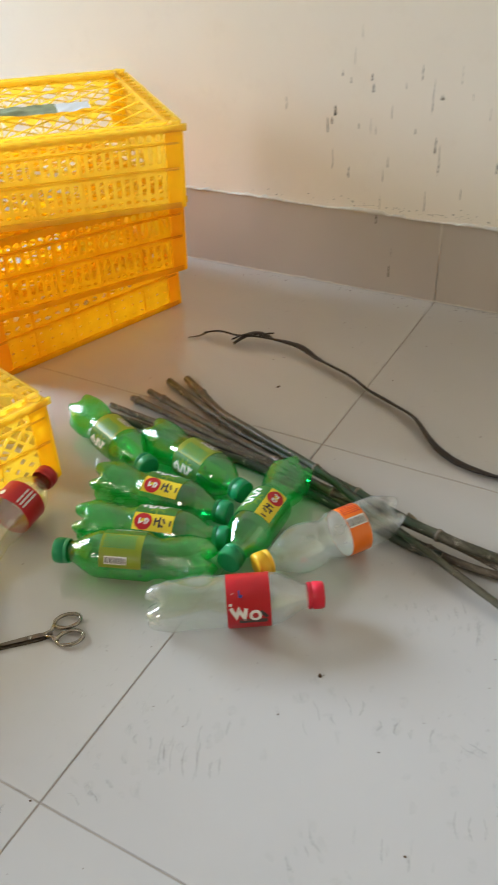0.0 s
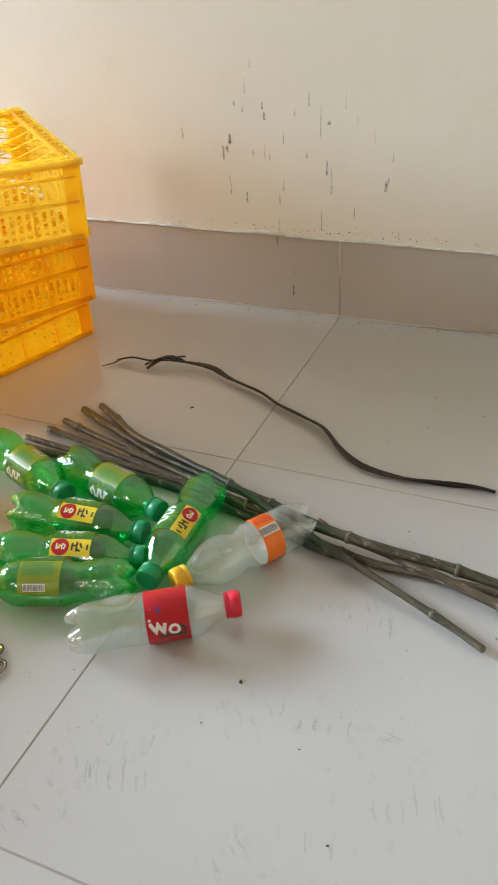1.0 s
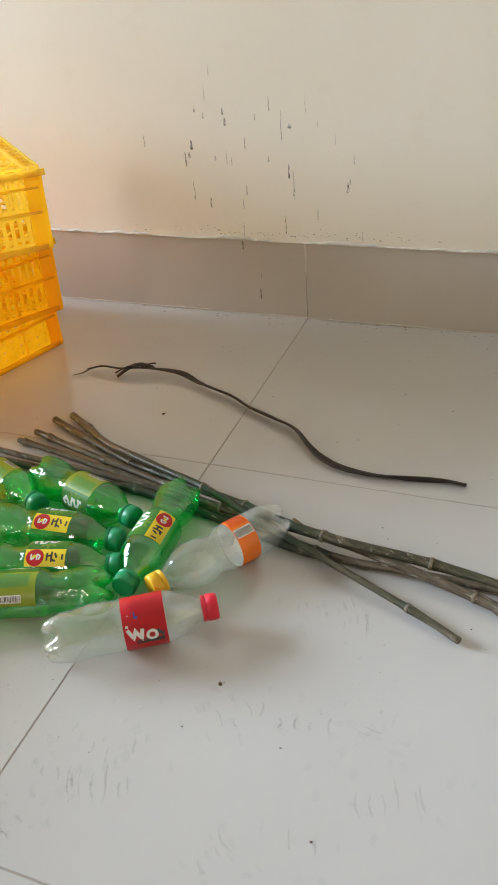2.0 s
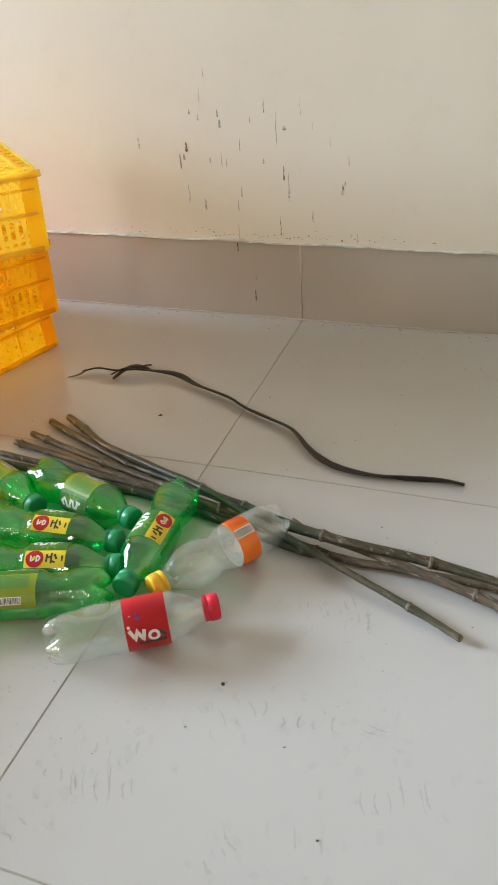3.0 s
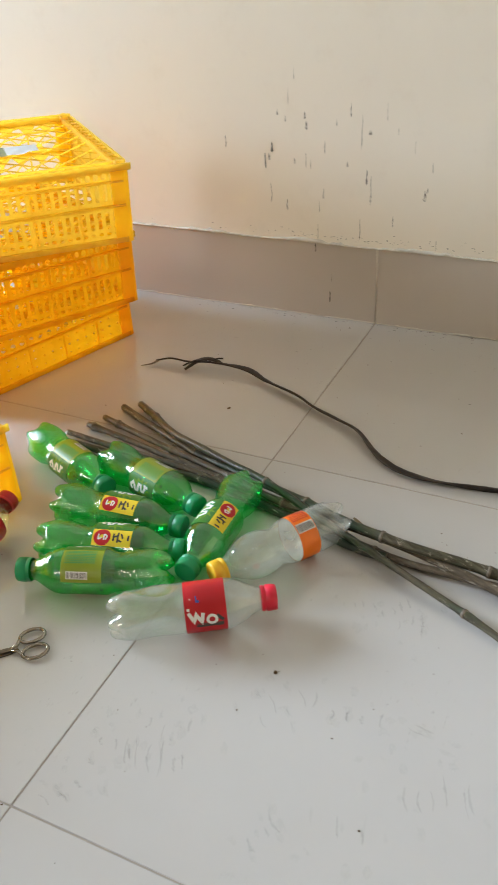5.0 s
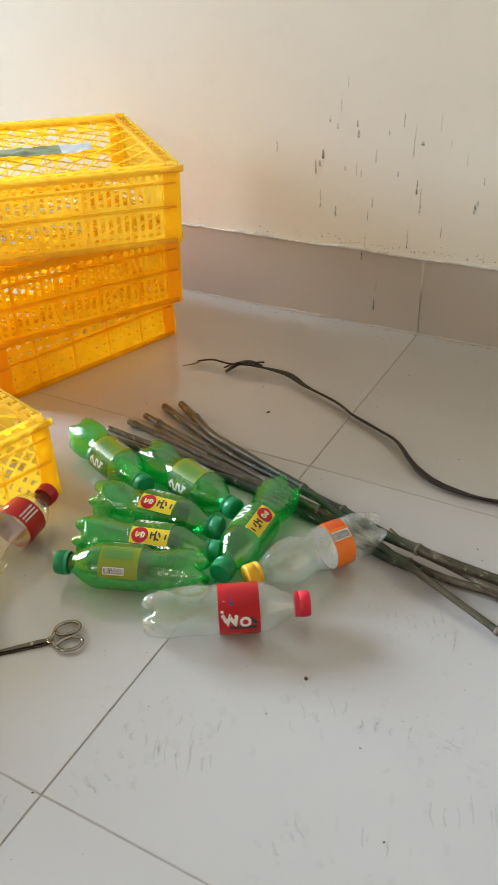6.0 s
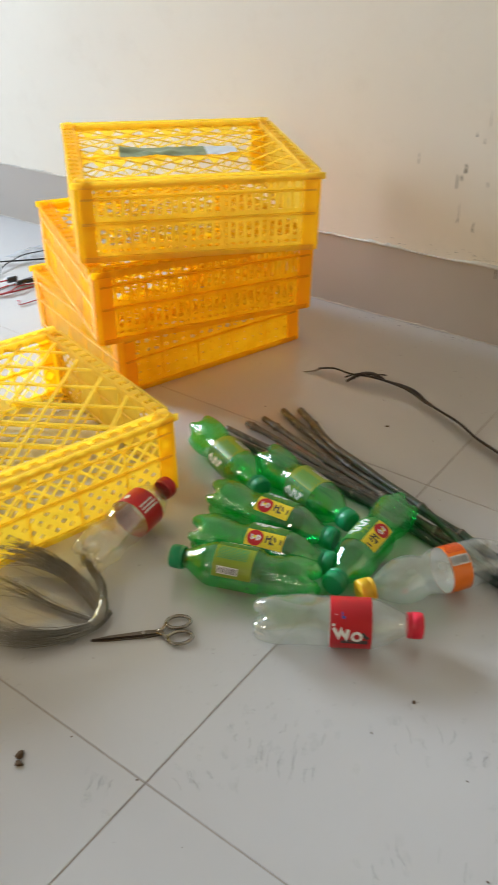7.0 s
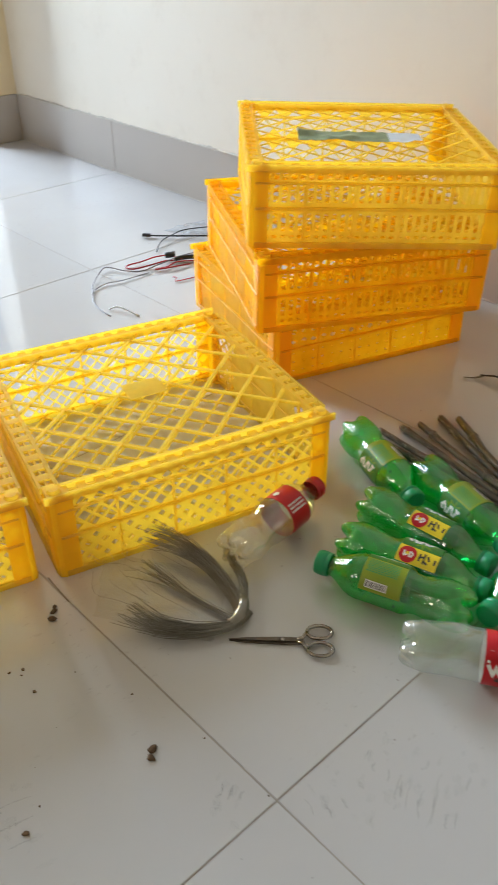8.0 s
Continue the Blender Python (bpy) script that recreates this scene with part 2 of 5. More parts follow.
M_DARKBAMBOO = bamboo_material("dark_green_bamboo", (0.016, 0.036, 0.018), (0.055, 0.052, 0.034))
M_NODE = plain("bamboo_joint", (0.30, 0.24, 0.18), 0.7, vary=0.4, scale=300, relief=0.001)
M_CUT = plain("cut_bamboo_end", (0.26, 0.20, 0.13), 0.8, vary=0.2, scale=300)
M_STRAP = plain("dark_brown_bark_strap", (0.030, 0.017, 0.011), 0.55, vary=0.35, scale=120, relief=0.001)
M_STEEL = plain("worn_steel", (0.40, 0.37, 0.33), 0.2, 1.0, vary=0.18, scale=150)
M_BLADE = plain("dull_blade_steel", (0.20, 0.165, 0.13), 0.36, 1.0, vary=0.25, scale=120)
M_WIRE = plain("grey_binding_wire", (0.38, 0.355, 0.31), 0.28, 0.8, vary=0.3, scale=50)
M_REDWIRE = plain("red_cable_sheath", (0.42, 0.02, 0.03), 0.45, vary=0.1)
M_BLACKWIRE = plain("black_cable_sheath", (0.02, 0.02, 0.022), 0.45, vary=0.1)
M_DARKWIRE = plain("dark_grey_cable_sheath", (0.20, 0.18, 0.19), 0.45, vary=0.1)
M_PALEWIRE = plain("pale_cable_sheath", (0.30, 0.30, 0.32), 0.45, vary=0.1)
M_LUMP = plain("brown_dirt_lump", (0.15, 0.085, 0.04), 0.9, vary=0.3, scale=250, relief=0.002)
M_LEAFPRINT = plain("green_printed_sheet", (0.40, 0.47, 0.24), 0.5, vary=0.4, scale=45)
M_SHEET = plain("white_printed_sheet", (0.72, 0.74, 0.76), 0.5, vary=0.06)
M_DRIP = stain("dark_drip_stain", (0.070, 0.053, 0.036), 0.8)
M_FAINT = stain("faint_drip_stain", (0.28, 0.25, 0.21), 0.5)
M_SCUFF = stain("grey_floor_scuff", (0.25, 0.225, 0.20), 0.25, 640)
M_SMUDGE = stain("faint_floor_smudge", (0.32, 0.28, 0.24), 0.075, 190)


# ---- mesh helpers ----
def part(name, bm, material, parent=None, label="", smooth=False):
    me = bpy.data.meshes.new(name)
    if smooth:
        for f in bm.faces:
            f.smooth = True
    bm.to_mesh(me)
    bm.free()
    me.materials.append(material)
    ob = new(name, me)
    if parent is not None:
        ob.parent = parent
    if label:
        tagged(ob, label)
    return ob


def thing(name, label, category, group="", kind="", m=None):
    ob = new(name)
    ob.empty_display_size = 0.02
    if m is not None:
        ob.matrix_world = m
    return tagged(ob, label, category, group, kind)


def box(bm, lo, hi, bevel=0.0):
    x0, y0, z0 = lo
    x1, y1, z1 = hi
    vs = [bm.verts.new(p) for p in ((x0, y0, z0), (x1, y0, z0), (x1, y1, z0), (x0, y1, z0), (x0, y0, z1), (x1, y0, z1), (x1, y1, z1), (x0, y1, z1))]
    fs = [bm.faces.new([vs[i] for i in f]) for f in ((3, 2, 1, 0), (4, 5, 6, 7), (0, 1, 5, 4), (1, 2, 6, 5), (2, 3, 7, 6), (3, 0, 4, 7))]
    if bevel:
        es = {e for f in fs for e in f.edges}
        bmesh.ops.bevel(bm, geom=list(es), offset=bevel, segments=1, affect="EDGES")


def bar(bm, a, b, wide, thick, side):
    """A square bar from a to b; side is the direction of its width."""
    a, b, s = Vector(a), Vector(b), Vector(side)
    d = (b - a).normalized()
    s = (s - d * s.dot(d)).normalized() * wide / 2
    u = d.cross(s).normalized() * thick / 2
    vs = [bm.verts.new(p + i * s + j * u) for p in (a, b) for i, j in ((-1, -1), (1, -1), (1, 1), (-1, 1))]
    for f in ((0, 1, 2, 3), (7, 6, 5, 4), (0, 4, 5, 1), (1, 5, 6, 2), (2, 6, 7, 3), (3, 7, 4, 0)):
        bm.faces.new([vs[i] for i in f])


def smooth_path(pts, step=0.006):
    """A soft curve through the points, evenly stepped."""
    P = [Vector(p) for p in pts]
    P = [2 * P[0] - P[1]] + P + [2 * P[-1] - P[-2]]
    out = []
    for i in range(1, len(P) - 2):
        n = max(2, int((P[i + 1] - P[i]).length / step))
        for k in range(n):
            t = k / n
            a, b, c, d = P[i - 1:i + 3]
            out.append(0.5 * ((2 * b) + (c - a) * t + (2 * a - 5 * b + 4 * c - d) * t * t + (3 * b - a - 3 * c + d) * t ** 3))
    out.append(P[-2])
    return out


def tube(bm, path, radius, sides=8, flat=1.0, cap=True, twist=None):
    """A tube along the path; radius may be a function of the way along (0 to 1)."""
    rings, n = [], len(path)
    for i, p in enumerate(path):
        d = (path[min(i + 1, n - 1)] - path[max(i - 1, 0)]).normalized()
        up = Vector((0, 0, 1)) if abs(d.z) < 0.95 else Vector((1, 0, 0))
        s = d.cross(up).normalized()
        u = s.cross(d).normalized()
        if twist:
            a = twist(i / (n - 1))
            s, u = s * math.cos(a) + u * math.sin(a), u * math.cos(a) - s * math.sin(a)
        r = radius(i / (n - 1)) if callable(radius) else radius
        rings.append([bm.verts.new(p + r * (math.cos(2 * math.pi * k / sides) * s + flat * math.sin(2 * math.pi * k / sides) * u)) for k in range(sides)])
    for a, b in zip(rings, rings[1:]):
        for k in range(sides):
            bm.faces.new((a[k], a[(k + 1) % sides], b[(k + 1) % sides], b[k]))
    if cap:
        bm.faces.new(rings[0][::-1])
        bm.faces.new(rings[-1])


def lathe(bm, profile, sides=40, shape=None, close=(False, False), axial=None):
    """Turn (x, r) pairs about the x axis; shape(x, angle) scales the radius."""
    rings = []
    for x, r in profile:
        ring = []
        for k in range(sides):
            a = 2 * math.pi * k / sides
            q = r * (shape(x, a) if shape else 1)
            ring.append(bm.verts.new((x + (axial(x, a) if axial else 0), q * math.sin(a), q * math.cos(a))))
        rings.append(ring)
    for a, b in zip(rings, rings[1:]):
        for k in range(sides):
            bm.faces.new((a[k], b[k], b[(k + 1) % sides], a[(k + 1) % sides]))
    if close[0]:
        bm.faces.new(rings[0])
    if close[1]:
        bm.faces.new(rings[-1][::-1])


def wrap_patch(bm, x0, x1, a0, a1, r, n=8, skew=0.0):
    """A piece of printed film on a bottle's side, from angle a0 to a1 (0 is up, positive towards the front)."""
    rows = []
    for i in range(n + 1):
        t = i / n
        a = -(a0 + (a1 - a0) * t)
        rows.append([bm.verts.new((x + skew * (t - 0.5), r * math.sin(a), r * math.cos(a))) for x in (x0, x1)])
    for p, q in zip(rows, rows[1:]):
        bm.faces.new((p[0], p[1], q[1], q[0]))


def wrap_disc(bm, x, a, size, r, n=20, squash=1.0):
    c = [[], []]
    for j, s in enumerate((0.5, 1.0)):
        for k in range(n):
            t = 2 * math.pi * k / n
            b = -(a + size * s * squash * math.sin(t) / r)
            c[j].append(bm.verts.new((x + size * s * math.cos(t), r * math.sin(b), r * math.cos(b))))
    bm.faces.new(c[0])
    for k in range(n):
        bm.faces.new((c[0][k], c[1][k], c[1][(k + 1) % n], c[0][(k + 1) % n]))


def wrap_ribbon(bm, way, wide, r, f=1):
    """One folded band of print along the points (x, angle), mitred at its corners."""
    pts = []
    for p, q in zip(way, way[1:]):
        for k in range(4):
            pts.append((p[0] + (q[0] - p[0]) * k / 4, p[1] + (q[1] - p[1]) * k / 4, k == 0))
    pts.append((*way[-1], True))
    prev = None
    for k, (x, a, _) in enumerate(pts):
        b, c = pts[max(k - 1, 0)], pts[min(k + 1, len(pts) - 1)]
        d0 = Vector((x - b[0], (a - b[1]) * r)) if k else Vector((c[0] - x, (c[1] - a) * r))
        d1 = Vector((c[0] - x, (c[1] - a) * r)) if k < len(pts) - 1 else d0
        d0, d1 = d0.normalized(), d1.normalized()
        n = Vector((-d0.y - d1.y, d0.x + d1.x))
        n = n.normalized() if n.length > 0.05 else Vector((-d0.y, d0.x))
        n = n * wide * 0.5 / max(0.45, abs(n.dot(Vector((-d0.y, d0.x)))))
        pair = []
        for s in (-1, 1):
            t = -f * (a + s * n.y / r)
            pair.append(bm.verts.new((x + s * n.x, r * math.sin(t), r * math.cos(t))))
        if prev:
            bm.faces.new((prev[0], prev[1], pair[1], pair[0]))
        prev = pair


def wrap_stroke(bm, p, q, wide, r, n=5):
    """A straight painted stroke between two (x, angle) places."""
    dx, da = q[0] - p[0], (q[1] - p[1]) * r
    ln = math.hypot(dx, da) or 1
    ox, oa = -da / ln * wide / 2, dx / ln * wide / 2 / r
    prev = None
    for i in range(n + 1):
        t = i / n
        pair = []
        for s in (-1, 1):
            x, a = p[0] + dx * t + s * ox, -(p[1] + (q[1] - p[1]) * t + s * oa)
            pair.append(bm.verts.new((x, r * math.sin(a), r * math.cos(a))))
        if prev:
            bm.faces.new((prev[0], prev[1], pair[1], pair[0]))
        prev = pair


# ---- the room ----
WEST, EAST, SOUTH, NORTH, HIGH = -2.60, 2.3, -2.2, 1.484, 2.9
THICK = 0.16
JAMB0, JAMB1, HEAD = 0.15, 1.36, 2.1


def wall_piece(name, boxes, label, material):
    bm = bmesh.new()
    for lo, hi in boxes:
        box(bm, lo, hi)
    return tagged(part(name, bm, material), label, "wall", kind="structure")


wall_piece("wall_north", [((WEST - THICK, NORTH, 0), (EAST + THICK, NORTH + THICK, HIGH))], "cream painted plaster wall with dark drip stains", M_WALL)
wall_piece("wall_west", [((WEST - THICK, SOUTH, 0), (WEST, JAMB0, HIGH)), ((WEST - THICK, JAMB1, 0), (WEST, NORTH, HIGH)),
                         ((WEST - THICK, JAMB0, HEAD), (WEST, JAMB1, HIGH))], "warm ochre painted wall with an open doorway", M_OCHRE)
# East and south walls are out of view; their ochre warms the bounced light.
wall_piece("wall_east", [((EAST, SOUTH, 0), (EAST + THICK, NORTH, HIGH))], "unseen ochre wall that bounces warm light into the room", M_OCHRE)
WX0, WX1, WZ0, WZ1 = -1.35, -0.25, 1.05, 2.15
wall_piece("wall_south", [((WEST - THICK, SOUTH - THICK, 0), (WX0, SOUTH, HIGH)), ((WX1, SOUTH - THICK, 0), (EAST + THICK, SOUTH, HIGH)),
                          ((WX0, SOUTH - THICK, 0), (WX1, SOUTH, WZ0)), ((WX0, SOUTH - THICK, WZ1), (WX1, SOUTH, HIGH))], "unseen ochre wall that bounces warm light, with a window opening", M_OCHRE)
bm = bmesh.new()
box(bm, (WEST - THICK, SOUTH - THICK, HIGH), (EAST + THICK, NORTH + THICK, HIGH + 0.15))
tagged(part("ceiling", bm, M_CEIL), "plain white painted ceiling", "ceiling", kind="structure")
bm = bmesh.new()
box(bm, (-40, -40, -0.30), (40, 40, -0.16))
tagged(part("ground", bm, M_CONCRETE), "grey concrete ground outside the room", "ground", kind="structure")

bm = bmesh.new()
box(bm, (WEST - THICK, SOUTH - THICK, -0.15), (EAST + THICK, NORTH + THICK, -0.0007))
floor = tagged(part("floor", bm, M_GROUT), "glossy pale grey tiled floor with dark joints and scuffs", "floor", kind="structure")


# uneven plaster bead along the top of the skirting, and dirt along its foot
def bead(name, z, high, deep, material, label, seed, gaps=0.0):
    rng = random.Random(seed)
    bm = bmesh.new()
    prev, x = None, WEST + 0.01
    while x < EAST - 0.01:
        h = high * (0.38 + 1.1 * noise.noise((x * 9, seed, 0)) + 0.8 * noise.noise((x * 45, seed, 2)) + 0.5 * noise.noise((x * 120, seed, 4)))
        d = deep * (0.7 + 0.6 * noise.noise((x * 14, seed, 5)))
        h, d = max(h, high * 0.04), max(d, deep * 0.15)
        drop = high * 0.5 * max(0, noise.noise((x * 23, seed, 9)))
        ring = [bm.verts.new(p) for p in ((x, 1.4798, z - drop), (x, 1.4798 - d, z + h * 0.3), (x, 1.4815 - d * 0.4, z + h), (x, 1.4845, z + h * 1.05))]
        if prev:
            for k in range(3):
                bm.faces.new((prev[k], prev[k + 1], ring[k + 1], ring[k]))
        prev = ring
        x += 0.006 + 0.004 * rng.random()
    return tagged(part(name, bm, material, smooth=True), label, "trim", kind="structure")


bead("plaster_bead_trim", 0.1475, 0.0066, 0.0034, M_PLASTER, "rough white plaster edge above the skirting tiles", 3)
bead("skirting_foot_trim", 0.0005, 0.0034, 0.0042, M_PLASTER, "dirty mortar line where skirting meets floor", 8)


# ---- crates ----
CW, CD, CH = 0.394, 0.380, 0.1243


def diagonals(x0, x1, z0, z1, pitch):
    """Ends of the slanted bars of both directions that fill a rectangle."""
    out, hgt = [], z1 - z0
    n = int((x1 - x0 + hgt) / pitch) + 1
    for i in range(n + 1):
        c = x0 - hgt + i * pitch
        a, b = max(c, x0), min(c + hgt, x1)
        if b - a > 0.002:
            out.append(((a, z0 + a - c), (b, z0 + b - c)))
            out.append(((a, z1 - (a - c)), (b, z1 - (b - c))))
    return out


def pierced_sheet(bm, xs, rows, thick, plain_span=None):
    """A thin moulded sheet in the x-z plane. rows: (z0, z1, half width, half height, corner) of the holes of each row, shares of
    the cell; corner 1 gives slots, 0.6 gives diamonds, 0.72 round holes; half width 0 leaves the row closed."""
    verts = {}

    def vert(i, j, side):
        if (i, j, side) not in verts:
            x = xs[i // 2] if i % 2 == 0 else (xs[i // 2] + xs[i // 2 + 1]) / 2
            z = edges[j // 2] if j % 2 == 0 else (edges[j // 2] + edges[j // 2 + 1]) / 2
            verts[(i, j, side)] = bm.verts.new((x, side * thick / 2, z))
        return verts[(i, j, side)]
    edges = [r[0] for r in rows] + [rows[-1][1]]
    around = ((0, 0), (1, 0), (2, 0), (2, 1), (2, 2), (1, 2), (0, 2), (0, 1))
    for j, (z0, z1, hw, hh, corner) in enumerate(rows):
        for i in range(len(xs) - 1):
            cx, cz, wx, wz = (xs[i] + xs[i + 1]) / 2, (z0 + z1) / 2, (xs[i + 1] - xs[i]) * hw, (z1 - z0) * hh
            closed = hw == 0 or (plain_span and plain_span[0] < cx < plain_span[1])
            holes = []
            for side in (-1, 1):
                outer = [vert(2 * i + a, 2 * j + b, side) for a, b in around]
                if closed:
                    bm.faces.new(outer if side < 0 else outer[::-1])
                    continue
                inner = []
                for a, b in around:
                    k = corner if a != 1 and b != 1 else 1.0
                    inner.append(bm.verts.new((cx + (a - 1) * wx * k, side * thick / 2, cz + (b - 1) * wz * k)))
                for n in range(8):
                    q = (outer[n], outer[(n + 1) % 8], inner[(n + 1) % 8], inner[n])
                    bm.faces.new(q if side < 0 else q[::-1])
                holes.append(inner)
            if holes:
                for n in range(8):
                    bm.faces.new((holes[0][n], holes[0][(n + 1) % 8], holes[1][(n + 1) % 8], holes[1][n]))


def crate_wall(bm, length, solid_middle, slots):
    """One side in the x-z plane, its outer face towards -y."""
    h = length / 2 - 0.012
    n = int(2 * h / (0.0125 if slots else 0.0185))
    xs = [-h + 2 * h * k / n for k in range(n + 1)]
    strip = (CH - 0.025, CH - 0.009, 0.36, 0.34, 0.75)
    if slots:
        rows = [(0.0, 0.012, 0, 0, 1), (0.012, 0.022, 0.32, 0.30, 0.8), (0.022, 0.056, 0.27, 0.42, 0.9), (0.056, 0.066, 0, 0, 1),
                (0.066, CH - 0.025, 0.28, 0.42, 0.9), strip]
    else:
        rows = [(0.0, 0.010, 0, 0, 1), (0.010, 0.026, 0.10, 0.11, 0.62), (0.026, 0.042, 0.13, 0.14, 0.62), (0.042, 0.058, 0.10, 0.11, 0.62), (0.058, 0.064, 0, 0, 1),
                (0.064, 0.081, 0.30, 0.30, 0.64), (0.081, CH - 0.025, 0.30, 0.30, 0.64), strip]
    pierced_sheet(bm, xs, rows, 0.0018, (-0.095, 0.095) if solid_middle else None)


def lattice_wall(bm, length, solid_middle, low=0.46, thick=0.0022, cell=0.0105, nz=10):
    """One moulded side of crossing slanted bars in the x-z plane, wider bars below the middle rail."""
    h, z0, z1 = length / 2 - 0.012, 0.006, CH - 0.010
    nx, mid = 2 * int(h / cell), nz // 2
    hx, hz = 2 * h / nx, (z1 - z0) / nz
    verts = {}

    def put(i, j, side):
        i, j = min(max(i, 0), nx), min(max(j, 0), nz)
        if (i, j, side) not in verts:
            verts[(i, j, side)] = bm.verts.new((-h + i * hx, side * thick / 2, z0 + j * hz))
        return verts[(i, j, side)]

    for i in range(nx + 1):
        for j in range(nz + 1):
            if (i + j) % 2:
                continue
            cx, cz = -h + i * hx, z0 + j * hz
            share = low if j < mid else 0.0 if j == mid else max(0.76, low)
            edge = i in (0, nx) or j in (0, nz)
            shut = edge or share == 0.0 or (solid_middle and abs(cx) < 0.095)
            holes = []
            for side in (-1, 1):
                outer = []
                for a, b in ((1, 0), (0, 1), (-1, 0), (0, -1)):
                    v = put(i + a, j + b, side)
                    if v not in outer:
                        outer.append(v)
                if edge and i in (0, nx) and j in (0, nz):
                    v = put(i, j, side)
                    if v not in outer:
                        outer.append(v)
                if len(outer) < 3:
                    continue
                if shut:
                    bm.faces.new(outer if side > 0 else outer[::-1])
                    continue
                inner = [bm.verts.new((cx + (v.co.x - cx) * share, v.co.y, cz + (v.co.z - cz) * share)) for v in outer]
                for n in range(4):
                    q = (outer[n], outer[(n + 1) % 4], inner[(n + 1) % 4], inner[n])
                    bm.faces.new(q if side > 0 else q[::-1])
                holes.append(inner)
            if holes:
                for n in range(4):
                    bm.faces.new((holes[0][n], holes[0][(n + 1) % 4], holes[1][(n + 1) % 4], holes[1][n]))


def crate_ribs(wall, length, material):
    """Rails and uprights that stand proud of a side."""
    h = length / 2 - 0.013
    for z0, z1, deep in ((0.0, 0.009, 0.0048), (0.0585, 0.0628, 0.0050), (CH - 0.0278, CH - 0.0242, 0.0045)):
        bm = bmesh.new()
        box(bm, (-h, -deep, z0), (h, 0.0026, z1), 0.0006)
        part("rail", bm, material, wall)
    for k in range(1, 5):
        bm = bmesh.new()
        x = -h + 2 * h * k / 5
        box(bm, (x - 0.0016, -0.0022, 0.009), (x + 0.0016, 0.0022, CH - 0.0275), 0.0004)
        part("rib", bm, material, wall)


def crate_post(bm):
    """Rounded corner post about its own upright edge at the origin, opening towards +x +y."""
    pts = [(0.030, 0.0), (0.008, 0.0), (0.0024, 0.0024), (0.0, 0.008), (0.0, 0.030), (0.004, 0.030), (0.0045, 0.009), (0.009, 0.0045), (0.030, 0.004)]
    lo = [bm.verts.new((x, y, 0)) for x, y in pts]
    hi = [bm.verts.new((x, y, CH - 0.008)) for x, y in pts]
    n = len(pts)
    for k in range(n):
        bm.faces.new((lo[k], hi[k], hi[(k + 1) % n], lo[(k + 1) % n]))
    bm.faces.new(lo)
    bm.faces.new(hi[::-1])


def crate_rim(bm):
    for s, length, turned in ((-1, CW, 0), (1, CW, 0), (-1, CD, 1), (1, CD, 1)):
        off = (CW if turned else CD) / 2
        half = length / 2

        def put(u0, u1, v0, v1, z0, z1):
            v0, v1 = sorted((s * v0, s * v1))
            if turned:
                box(bm, (v0, u0, z0), (v1, u1, z1))
            else:
                box(bm, (u0, v0, z0), (u1, v1, z1))
        e = half - 0.0255
        top = CH + (0.0 if turned else 0.0006)
        put(-half if not turned else -e, half if not turned else e, off - 0.0045, off - 0.001, CH - 0.0095, top)
        put(-e, e, off - 0.0245, off - 0.0195, CH - 0.010, top)
        n = int(2 * e / 0.022)
        for i in range(n + 1):
            u = -e + 2 * e * i / n
            put(u - 0.0060, u + 0.0060, off - 0.0195, off - 0.0045, CH - 0.005, top - 0.0022)
        put(-e, e, off - 0.0135, off - 0.0105, CH - 0.009, top - 0.003)
    for sx in (-1, 1):
        for sy in (-1, 1):
            x0, x1 = sorted((sx * (CW / 2 - 0.0255), sx * (CW / 2 - 0.0045)))
            y0, y1 = sorted((sy * (CD / 2 - 0.0255), sy * (CD / 2 - 0.0045)))
            box(bm, (x0, y0, CH - 0.007), (x1, y1, CH - 0.0015))
            # locating stud on each corner
            bmesh.ops.create_cone(bm, cap_ends=True, segments=14, radius1=0.0085, radius2=0.007, depth=0.005,
                                  matrix=Matrix.Translation(((x0 + x1) / 2, (y0 + y1) / 2, CH + 0.0008)))


